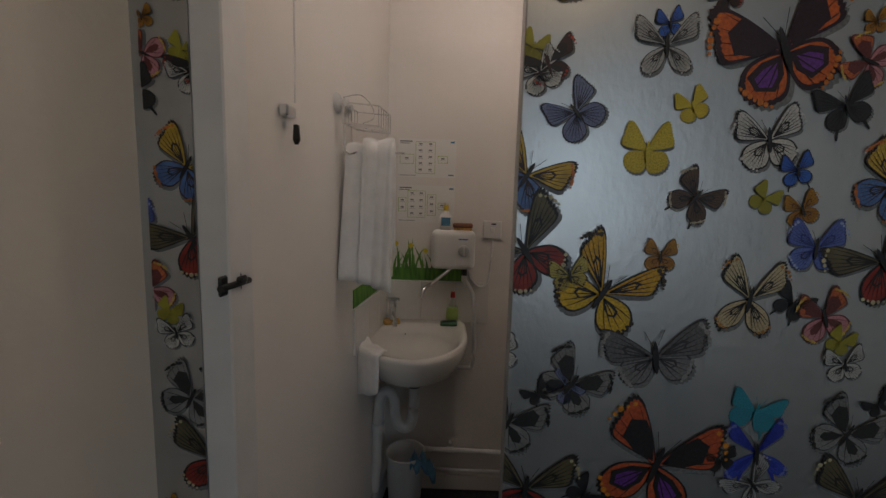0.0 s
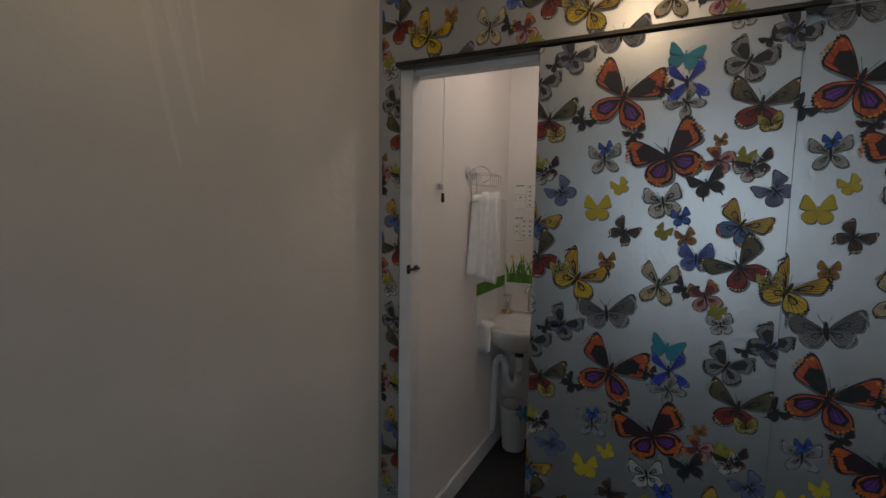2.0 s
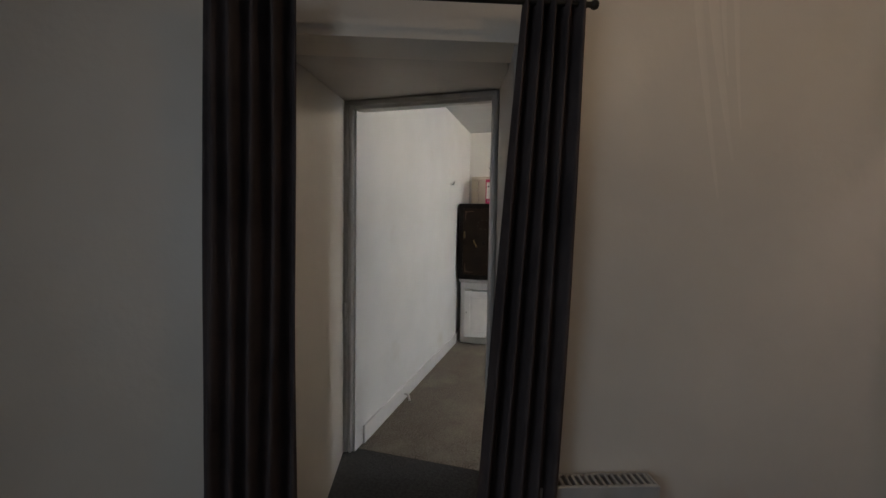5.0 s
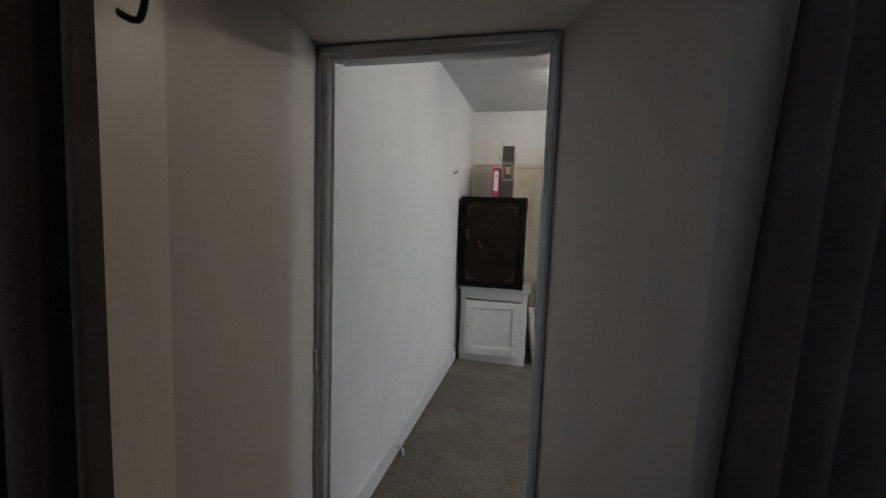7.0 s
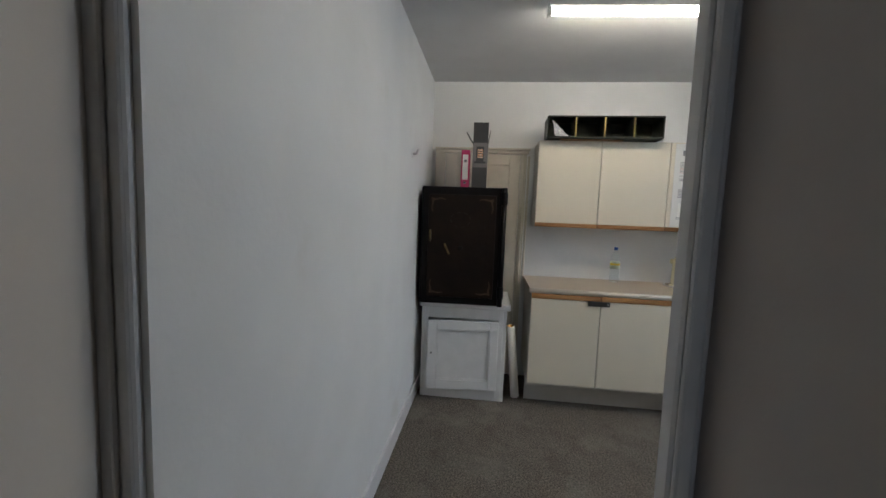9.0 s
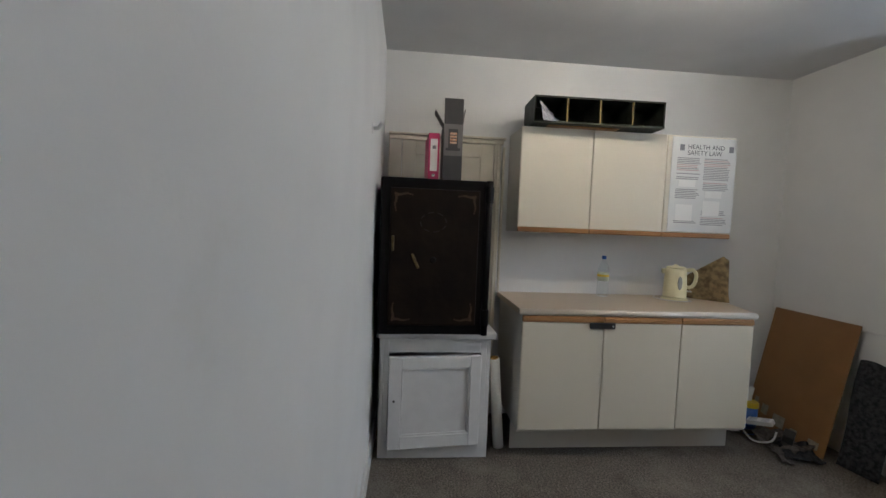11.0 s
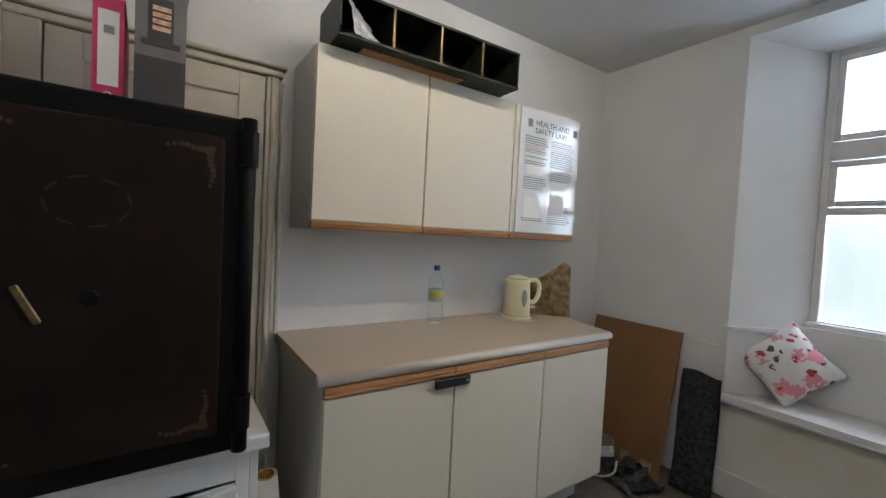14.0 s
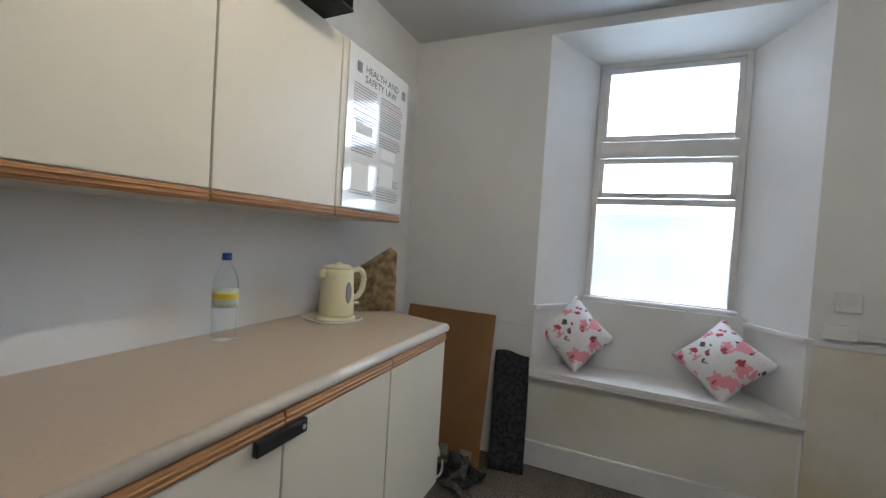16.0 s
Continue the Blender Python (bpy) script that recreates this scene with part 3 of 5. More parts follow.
# ---- radiator and extinguisher ----
radiator = thing("radiator", CW, "white panel radiator with a slotted top grille", "radiator")
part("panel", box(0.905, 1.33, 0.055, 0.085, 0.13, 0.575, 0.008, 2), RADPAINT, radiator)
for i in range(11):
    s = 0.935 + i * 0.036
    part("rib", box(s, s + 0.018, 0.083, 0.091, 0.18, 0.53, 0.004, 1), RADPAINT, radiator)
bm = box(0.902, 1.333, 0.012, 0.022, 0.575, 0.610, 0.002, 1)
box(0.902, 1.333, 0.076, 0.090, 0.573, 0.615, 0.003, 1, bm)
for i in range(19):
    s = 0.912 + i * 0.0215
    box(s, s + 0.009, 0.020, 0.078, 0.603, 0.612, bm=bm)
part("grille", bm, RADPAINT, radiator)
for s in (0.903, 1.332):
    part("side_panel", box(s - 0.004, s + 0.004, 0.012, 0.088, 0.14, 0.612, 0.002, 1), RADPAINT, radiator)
part("pipe", pipe([(0.95, 0.05, 0.14), (0.95, 0.05, 0.0)], 0.008, 8), GLOSS, radiator)

ext = thing("fire_extinguisher", CW @ Matrix.Translation((0.765, 0.12, 0.028)), "red fire extinguisher with a yellow band and black lever", "fire extinguisher")
part("cylinder", lathe([(0.0, 0.004), (0.076, 0.004), (0.083, 0.02), (0.083, 0.33), (0.075, 0.37), (0.045, 0.405), (0.022, 0.415), (0.022, 0.43), (0, 0.43)]), REDPAINT, ext, smooth=True)
part("foot_ring", lathe([(0.0, -0.026), (0.080, -0.026), (0.084, -0.02), (0.084, 0.006), (0, 0.006)], 24), BLACKPL, ext)
part("collar", lathe([(0.024, 0.425), (0.030, 0.43), (0.030, 0.455), (0.018, 0.465), (0, 0.465)], 16), YELLOW, ext)
part("valve", box(-0.05, 0.028, -0.012, 0.012, 0.455, 0.478, 0.004, 2), BLACKPL, ext)
part("lever", pipe([(0.02, 0, 0.478), (-0.03, 0, 0.505), (-0.085, 0.0, 0.555)], 0.010, 8), BLACKPL, ext)
part("hose", pipe([(0.02, 0.01, 0.46), (0.075, 0.02, 0.44), (0.088, 0.02, 0.34), (0.080, 0.02, 0.2)], 0.009, 8), BLACKPL, ext)
part("tag", box(-0.034, -0.020, -0.02, 0.02, 0.418, 0.455, 0.002, 1), YELLOW, ext)

# ---- washroom ----
basin = thing("wash_basin", PW @ Matrix.Translation((-0.040, 0, 0.008)), "white ceramic corner wash basin with taps", "wash basin")
bm = bmesh.new()
seg = 40


def basin_ring(grow, z, squash_back=1.123):
    """A ring of the D-shaped basin."""
    out = []
    for i in range(seg):
        t = 2 * math.pi * i / seg
        x = 0.305 + (0.21 * grow) * math.cos(t)
        y = 0.915 + (0.275 * grow) * math.sin(t)
        if math.sin(t) > 0:
            y = 0.915 + (0.275 * grow) * (math.sin(t) ** 0.45)
            x = 0.305 + (0.21 * grow) * math.copysign(abs(math.cos(t)) ** 0.55, math.cos(t))
        out.append(bm.verts.new((x, min(y, squash_back), z)))
    return out


rings = [basin_ring(0.30, 0.635, 1.10), basin_ring(0.58, 0.655, 1.11), basin_ring(0.84, 0.695), basin_ring(0.97, 0.75), basin_ring(1.0, 0.785), basin_ring(0.985, 0.80), basin_ring(0.93, 0.803)]
inner = []
for g, z in ((0.86, 0.79), (0.80, 0.76), (0.66, 0.715), (0.40, 0.69), (0.10, 0.685)):
    r = []
    for i in range(seg):
        t = 2 * math.pi * i / seg
        r.append(bm.verts.new((0.305 + 0.20 * g * math.cos(t), 0.865 + 0.215 * g * math.sin(t), z)))
    inner.append(r)
allr = rings + inner
for q, w in zip(allr, allr[1:]):
    for i in range(seg):
        bm.faces.new((q[i], q[(i + 1) % seg], w[(i + 1) % seg], w[i]))
bm.faces.new(allr[0][::-1])
bm.faces.new(allr[-1])
part("bowl", bm, CERAMIC, basin, smooth=True)
part("overflow", box(0.225, 0.262, 1.028, 1.036, 0.752, 0.763, 0.003, 1), BLACKPL, basin)
tap = part("tap", lathe([(0.022, 0.80), (0.022, 0.808), (0.012, 0.815), (0.012, 0.86), (0.016, 0.865), (0.016, 0.885), (0.009, 0.89), (0.009, 0.905), (0, 0.905)], 16), CHROME, basin, m=Matrix.Translation((0.20, 1.055, 0)), smooth=True)
part("spout", pipe([(0, 0, 0.83), (0.01, -0.04, 0.84), (0.02, -0.075, 0.825), (0.02, -0.08, 0.81)], 0.009, 8), CHROME, tap, smooth=True)
bm = pipe([(-0.028, 0, 0.903), (0.028, 0, 0.903)], 0.007, 8, smooth_steps=0)
pipe([(0, -0.028, 0.903), (0, 0.028, 0.903)], 0.007, 8, bm=bm, smooth_steps=0)
part("tap_head", bm, CHROME, tap)
trap = thing("waste_trap", PW @ Matrix.Translation((-0.03, 0, 0)), "white plastic waste trap under the basin", "waste pipe")
part("nut", lathe([(0.026, 0.60), (0.026, 0.645), (0.02, 0.645), (0, 0.645)], 16), BLACKPL, trap, m=Matrix.Translation((0.30, 0.90, 0)))
part("trap", pipe([(0.30, 0.90, 0.60), (0.30, 0.90, 0.50), (0.285, 0.90, 0.435), (0.25, 0.90, 0.43), (0.228, 0.90, 0.47), (0.222, 0.90, 0.54), (0.195, 0.905, 0.575), (0.165, 0.91, 0.54), (0.155, 0.92, 0.45), (0.150, 0.93, 0.30), (0.140, 0.95, 0.14), (0.13, 0.97, 0.09)], 0.021, 12), PLASTIC, trap, smooth=True)
part("union", lathe([(0.027, 0), (0.027, 0.03), (0, 0.03)], 14), PLASTIC, trap, m=Matrix.Translation((0.156, 0.918, 0.40)))

tiles = thing("splashback_tiles", PW, "cream wall tiles behind the basin", "tiles")
for i in range(3):
    part("tile", box(0.125 + i * 0.150, 0.272 + i * 0.150, 1.113, 1.1225, 0.80, 0.982, 0.002, 1), CERAMIC, tiles)
side_tiles = thing("splashback_tiles", SW, "cream wall tiles beside the basin", "tiles")
for i in range(3):
    part("tile", box(0.682 + i * 0.145, 0.824 + i * 0.145, -0.010, -0.001, 0.80, 0.965, 0.002, 1), CERAMIC, side_tiles)

rg = random.Random(5)


def grass_strip(name, m, x0, x1, y, sgn, zb):
    g = thing(name, m, "green printed grass border with small yellow flowers", "wall sticker")
    bm = box(x0, x1, min(y, y + sgn * 0.002), max(y, y + sgn * 0.002), zb, zb + 0.055)
    part("strip", bm, GRASS, g)
    bm = bmesh.new()
    n = int((x1 - x0) * 190)
    for i in range(n):
        x = x0 + 0.005 + rg.random() * (x1 - x0 - 0.01)
        h = 0.05 + 0.11 * rg.random()
        lean = (rg.random() - 0.5) * 0.09
        w = 0.0035 + 0.002 * rg.random()
        yy = y + sgn * (0.0025 + 0.0012 * rg.random())
        q = [(x - w, zb + 0.03), (x + w, zb + 0.03), (x + lean * 0.5 + w * 0.8, zb + 0.03 + h * 0.6), (x + lean * 1.2, zb + 0.03 + h), (x + lean * 0.5 - w * 0.8, zb + 0.03 + h * 0.6)]
        bm.faces.new([bm.verts.new((a, yy, c)) for a, c in q])
    part("blades", bm, GRASS, g)["kind"] = "stuff"
    for i in range(5):
        part("flower", lathe([(0.011, 0), (0.011, 0.002), (0, 0.002)], 8), YELLOW, g, m=Matrix.Translation((x0 + (i + 0.5) * (x1 - x0) / 5, y + sgn * 0.004, zb + 0.13 + 0.04 * rg.random())) @ pose(0, 0, 0, 90 if sgn < 0 else -90))


grass_strip("grass_border", PW, 0.13, 0.45, 1.1235, -1, 0.984)
g2 = thing("grass_border", SW, "plain end of the green grass border", "wall sticker")
part("strip", box(0.682, 1.10, -0.004, -0.001, 0.967, 1.03), GRASS, g2)

heater = thing("water_heater", PW, "white over-basin water heater with a round dial", "water heater")
part("case", box(0.318, 0.50, 1.03, 1.122, 1.05, 1.212, 0.022, 4), PLASTIC, heater, smooth=False)
dial = part("dial", lathe([(0.024, 0), (0.022, 0.014), (0.016, 0.018), (0, 0.018)], 20), GREYPL, heater, m=Matrix.Translation((0.452, 1.031, 1.13)) @ pose(0, 0, 0, 90))
part("pointer", box(-0.004, 0.004, -0.02, 0.02, 0.018, 0.024, 0.002, 1), PLASTIC, dial)
part("logo_bar", box(0.43, 0.47, 1.028, 1.031, 1.175, 1.180), BLUE, heater)
part("spout", pipe([(0.40, 1.05, 1.05), (0.33, 1.0, 1.00), (0.30, 0.95, 0.985), (0.29, 0.93, 0.95)], 0.007, 8), CHROME, heater, smooth=True)
part("inlet", pipe([(0.46, 1.08, 1.05), (0.462, 1.085, 1.00), (0.50, 1.10, 0.93), (0.512, 1.10, 0.80), (0.512, 1.10, 0.62), (0.48, 1.10, 0.60), (0.34, 1.10, 0.61)], 0.010, 8), PLASTIC, heater, smooth=True)
part("inlet_nut", lathe([(0.013, 0), (0.013, 0.03), (0, 0.03)], 8), DARKMETAL, heater, m=Matrix.Translation((0.46, 1.08, 1.02)))
soap = thing("soap_bottle", PW @ Matrix.Translation((0.375, 1.075, 1.2125)), "white soap bottle with a blue label on the heater", "soap bottle")
part("bottle", lathe([(0, 0), (0.024, 0), (0.026, 0.01), (0.026, 0.06), (0.012, 0.072), (0.012, 0.08), (0, 0.08)], 18, squash=0.6), PLASTIC, soap, smooth=True)
part("label", box(-0.019, 0.019, -0.0175, -0.0155, 0.018, 0.052), CLOTHBLUE, soap)
part("cap", lathe([(0.010, 0.08), (0.010, 0.105), (0, 0.105)], 12), YELLOW, soap)
brush = thing("nail_brush", PW @ Matrix.Translation((0.447, 1.075, 1.2125)), "brown wooden nail brush on the heater", "brush")
part("back", box(-0.042, 0.042, -0.018, 0.018, 0.010, 0.030, 0.006, 2), TERRACOTTA, brush)
part("bristles", box(-0.038, 0.038, -0.014, 0.014, 0.0, 0.010), SPONGE, brush)
sw = thing("fused_switch", PW, "white fused spur switch with a cable", "switch")
part("plate", box(0.535, 0.615, 1.109, 1.1225, 1.177, 1.253, 0.004, 2), PLASTIC, sw)
part("rocker", box(0.566, 0.584, 1.104, 1.110, 1.205, 1.225, 0.002, 1), PLASTIC, sw)
part("indicator", box(0.57, 0.59, 1.106, 1.110, 1.237, 1.243), BLACKPL, sw)
part("cable", pipe([(0.577, 1.115, 1.177), (0.575, 1.117, 1.08), (0.565, 1.115, 0.99), (0.53, 1.11, 0.965), (0.49, 1.10, 1.0), (0.475, 1.09, 1.05)], 0.005, 8), PLASTIC, sw, smooth=True)


def wash_poster(z0, z1, cols):
    p = thing("hand_washing_notice", PW, "laminated hand washing notice with small diagrams", "notice", "notices over the basin")
    part("sheet", box(0.165, 0.410, 1.121, 1.1235, z0, z1), PAPER, p)
    y0, y1 = 1.1195, 1.1212
    part("heading", box(0.172, 0.225, y0, y1, z1 - 0.014, z1 - 0.009), INK, p)
    part("heading", box(0.172, 0.215, y0, y1, z1 - 0.021, z1 - 0.018), INK, p)
    part("logo", box(0.385, 0.403, y0, y1, z1 - 0.016, z1 - 0.009), CLOTHBLUE, p)
    part("logo", box(0.378, 0.402, y0, y1, z0 + 0.008, z0 + 0.013), CLOTHBLUE, p)
    part("footer", box(0.17, 0.24, y0, y1, z0 + 0.006, z0 + 0.008), INK, p)
    for a, b, lo, hi in cols:
        bm = bmesh.new()
        for q in ((a, a + 0.0018, lo, hi), (b - 0.0018, b, lo, hi), (a, b, lo, lo + 0.0018), (a, b, hi - 0.0018, hi)):
            box(q[0], q[1], y0, y1, z0 + q[2], z0 + q[3], bm=bm)
        part("diagram_frame", bm, GREENINK, p)
        bm = bmesh.new()
        nz = max(1, int((hi - lo) / 0.024))
        nxx = max(1, int((b - a) / 0.034))
        for i in range(nxx):
            for j in range(nz):
                cx = a + (i + 0.5) * (b - a) / nxx
                cz = z0 + lo + (j + 0.5) * (hi - lo) / nz
                box(cx - 0.007, cx + 0.007, y0 + 0.0003, y1, cz + 0.001, cz + 0.007, bm=bm)
                box(cx - 0.010, cx + 0.010, y0 + 0.0003, y1, cz - 0.004, cz - 0.003, bm=bm)
        tagged(part("diagram", bm, INK, p), kind="stuff")


wash_poster(1.430, 1.590, ((0.172, 0.232, 0.055, 0.095), (0.238, 0.322, 0.015, 0.148), (0.333, 0.375, 0.06, 0.09)))
wash_poster(1.238, 1.396, ((0.168, 0.202, 0.045, 0.105), (0.208, 0.285, 0.02, 0.135), (0.292, 0.330, 0.03, 0.12), (0.338, 0.372, 0.055, 0.085)))

pipes = thing("heating_pipes", PW, "white painted pipes along the washroom wall", "pipes")
part("pipe", pipe([(0.22, 1.10, 0.205), (0.99, 1.10, 0.195)], 0.012, 10, smooth_steps=0), GLOSS, pipes)
part("pipe", pipe([(0.22, 1.105, 0.105), (0.99, 1.105, 0.098)], 0.008, 10, smooth_steps=0), GLOSS, pipes)
part("coupling", pipe([(0.41, 1.10, 0.2025), (0.44, 1.10, 0.202)], 0.017, 10, smooth_steps=0), GLOSS, pipes)
part("clip", box(0.42, 0.432, 1.10, 1.123, 0.19, 0.235), GLOSS, pipes)

binn = thing("waste_bin", PW @ Matrix.Translation((0.232, 0.985, 0)), "white plastic waste bin with a blue cloth over the rim", "waste bin")
part("bin", lathe([(0, 0.004), (0.062, 0.004), (0.066, 0.012), (0.082, 0.262), (0.086, 0.268), (0.082, 0.272), (0.077, 0.265), (0.062, 0.02), (0, 0.02)], 30), PLASTIC, binn, smooth=True)
bm = bmesh.new()
gr = [[bm.verts.new((0.03 + 0.10 * i / 9, -0.085 + 0.05 * j / 6 + 0.01 * math.sin(i * 1.7), 0.276 + 0.02 * math.sin(i * 2.1 + j) - (0.06 * max(0, i - 5) / 4 if i > 5 else 0) - 0.012 * (3 - j) * (j < 3))) for j in range(7)] for i in range(10)]
for i in range(9):
    for j in range(6):
        bm.faces.new((gr[i][j], gr[i + 1][j], gr[i + 1][j + 1], gr[i][j + 1]))
o = part("cloth", bm, CLOTHBLUE, binn, smooth=True)
o.modifiers.new("thickness", "SOLIDIFY").thickness = 0.006

rack = thing("towel_rack", SW, "chrome wire suction rack with a towel bar", "towel rack")
for x in (0.545, 0.61):
    part("suction_cup", lathe([(0.030, 0), (0.024, 0.008), (0.010, 0.014), (0.010, 0.022), (0, 0.022)], 18), GREYPL, rack, m=Matrix.Translation((x, -0.001, 1.60)) @ pose(0, 0, 0, 90))
bm = bmesh.new()
for z, d in ((1.60, 0.125), (1.545, 0.125)):
    pipe([(0.535, -0.02, z), (0.535, -d, z - 0.01), (0.665, -d, z - 0.01), (0.665, -0.02, z), (0.535, -0.02, z)], 0.0022, 6, bm=bm, smooth_steps=0)
for i in range(6):
    x = 0.535 + i * 0.026
    pipe([(x, -0.02, 1.60), (x, -0.02, 1.545), (x, -0.125, 1.535), (x, -0.125, 1.59)], 0.0016, 6, bm=bm, smooth_steps=0)
pipe([(0.545, -0.02, 1.615), (0.60, -0.05, 1.635), (0.65, -0.07, 1.615), (0.655, -0.075, 1.58), (0.60, -0.06, 1.555)], 0.0022, 6, bm=bm)
part("wire_basket", bm, CHROME, rack)
bm = pipe([(0.545, -0.02, 1.60), (0.545, -0.025, 1.47), (0.545, -0.06, 1.465)], 0.003, 6)
pipe([(0.61, -0.02, 1.60), (0.61, -0.025, 1.47), (0.61, -0.06, 1.465)], 0.003, 6, bm=bm)
pipe([(0.585, -0.004, 1.468), (0.585, -0.19, 1.468)], 0.004, 6, bm=bm)
part("towel_bar", bm, CHROME, rack)


def draped(name, m, label, category, x0, x1, front, back, ztop, ybar, seed, mtl=TOWEL):
    """A cloth hung over a bar, its two falls of different length."""
    t = thing(name, m, label, category)
    rnd = random.Random(seed)
    bm = bmesh.new()
    path = [(ybar + 0.012, ztop - back + back * k / 10) for k in range(10)] + [(ybar + 0.008, ztop), (ybar, ztop + 0.008), (ybar - 0.010, ztop)] + [(ybar - 0.014, ztop - front * k / 16) for k in range(1, 17)]
    nx = 26
    g = []
    p1, p2 = rnd.random() * 6, rnd.random() * 6
    for i in range(nx + 1):
        f = i / nx
        col = []
        for k, (y, z) in enumerate(path):
            drop = max(0.0, (ztop - z) / max(front, 0.01))
            yy = y - (0.030 * drop * (0.5 + 0.5 * math.sin(f * 4.5 + p1)) + 0.003 * math.sin(f * 17 + p2 + 3 * drop)) * (1 if k > 11 else 0.2)
            xx = x0 + (x1 - x0) * (0.5 + (f - 0.5) * (0.86 + 0.14 * drop))
            col.append(bm.verts.new((xx, yy, z - 0.02 * drop * f + 0.004 * math.sin(9 * f))))
        g.append(col)
    for i in range(nx):
        for k in range(len(path) - 1):
            bm.faces.new((g[i][k], g[i + 1][k], g[i + 1][k + 1], g[i][k + 1]))
    o = part("cloth", bm, mtl, t, smooth=True)
    md = o.modifiers.new("thickness", "SOLIDIFY")
    md.thickness, md.offset = 0.016, 0.0
    return t


TB = SW @ pose(0.585, -0.02, 0, 0, 0, -90)
draped("hand_towel", TB, "white towel folded over the towel bar", "towel", -0.012, 0.135, 0.385, 0.36, 1.478, 0.0, 3)
draped("hand_towel", TB, "white towel fold hanging in front of the other", "towel", 0.045, 0.148, 0.405, 0.30, 1.490, -0.016, 9)
cl = thing("face_cloth", PW @ Matrix.Translation((-0.042, -0.004, 0.010)), "white cloth draped over the basin rim", "cloth")
bm = bmesh.new()
n = 14
g = []
for i in range(n + 1):
    row = []
    for j in range(n + 1):
        a = math.pi * (1.0 + 0.36 * i / n)
        f = j / n
        rr = 0.80 + 0.23 * min(1, f * 2)
        zz = 0.814 - max(0.0, f - 0.5) * 0.40 * (1 - 0.5 * abs(i / n - 0.35)) + 0.004 * math.sin(i * 1.3 + j)
        row.append(bm.verts.new((0.305 + 0.212 * rr * math.cos(a) * 1.03, 0.915 + 0.277 * rr * math.sin(a) * 1.03, zz)))
    g.append(row)
for i in range(n):
    for j in range(n):
        bm.faces.new((g[i][j], g[i + 1][j], g[i + 1][j + 1], g[i][j + 1]))
o = part("cloth", bm, TOWEL, cl, smooth=True)
o.modifiers.new("thickness", "SOLIDIFY").thickness = 0.006
sp = thing("sponge", PW @ pose(0.155, 1.055, 0.804, 0, 0, 20), "worn yellow sponge on the basin ledge", "sponge")
part("sponge", box(-0.035, 0.035, -0.022, 0.022, 0, 0.020, 0.006, 2), SPONGE, sp)
sc = thing("scourer", PW @ pose(0.40, 1.06, 0.804), "dark green scouring pad on the basin", "scourer")
part("pad", box(-0.036, 0.036, -0.022, 0.022, 0, 0.013, 0.005, 2), GREENSPONGE, sc)
ds = thing("soap_dispenser", PW @ Matrix.Translation((0.415, 1.09, 0.804)), "clear washing-up bottle with a green and white label", "soap bottle")
part("bottle", lathe([(0, 0), (0.024, 0), (0.028, 0.02), (0.025, 0.07), (0.010, 0.10), (0.010, 0.115), (0, 0.115)], 18, squash=0.65), FROST, ds, smooth=True)
part("label", lathe([(0.0275, 0.02), (0.0275, 0.022), (0.0255, 0.068), (0.024, 0.07)], 18, squash=0.68), GREENINK, ds)
part("cap", lathe([(0.011, 0.115), (0.009, 0.14), (0, 0.14)], 10), REDPAINT, ds)

cord = thing("pull_cord", SW, "white pull cord switch with a dark toggle", "pull cord")
part("cord", pipe([(0.245, -0.03, 2.399), (0.243, -0.028, 1.53)], 0.0022, 6, smooth_steps=0), PLASTIC, cord)
part("hook", box(0.222, 0.262, -0.022, -0.001, 1.50, 1.525, 0.004, 1), CHROME, cord)
part("toggle", lathe([(0.004, 0), (0.008, 0.01), (0.006, 0.04), (0, 0.042)], 10), DARKMETAL, cord, m=Matrix.Translation((0.243, -0.03, 1.445)))
latch = thing("door_latch", SW, "small black metal latch on the washroom lining", "latch")
part("plate", box(0.015, 0.075, -0.008, -0.001, 1.165, 1.20, 0.003, 1), BLACKPL, latch)
part("bolt", pipe([(0.005, -0.014, 1.182), (0.085, -0.014, 1.182)], 0.006, 8, smooth_steps=0), BLACKPL, latch)
part("knob", lathe([(0.005, 0), (0.009, 0.012), (0, 0.016)], 10), BLACKPL, latch, m=Matrix.Translation((0.05, -0.016, 1.19)) @ pose(0, 0, 0, 90))

# ---- kitchen units ----
WX = -3.572


def base_unit(y0, y1):
    u = thing("base_cabinet", Matrix.Translation((WX, (y0 + y1) / 2, 0)), "cream laminate base cabinet with an oak top rail", "cabinet", "base cabinets under the worktop")
    h = (y1 - y0) / 2
    part("body", box(-0.60, -0.020, -h + 0.001, h - 0.001, 0.175, 0.892, 0.002, 1), CARCASS, u)
    part("door", box(-0.019, -0.002, -h + 0.003, h - 0.003, 0.196, 0.853, 0.003, 2), LAMINATE, u)
    bm = box(-0.019, 0.000, -h + 0.002, h - 0.002, 0.855, 0.893, 0.004, 2)
    box(-0.002, 0.004, -h + 0.002, h - 0.002, 0.861, 0.868, 0.002, 1, bm)
    box(-0.002, 0.004, -h + 0.002, h - 0.002, 0.874, 0.881, 0.002, 1, bm)
    part("oak_rail", bm, OAK, u, "grooved oak handle rail")
    part("plinth", box(-0.165, -0.150, -h, h, 0.0, 0.178), CARCASS, u)
    for k in (-h * 0.5, h * 0.5):
        part("screw", lathe([(0.004, 0), (0.003, 0.002), (0, 0.002)], 8), DARKMETAL, u, m=Matrix.Translation((-0.150, k, 0.13)) @ pose(0, 0, 0, 0, 90))
    return u


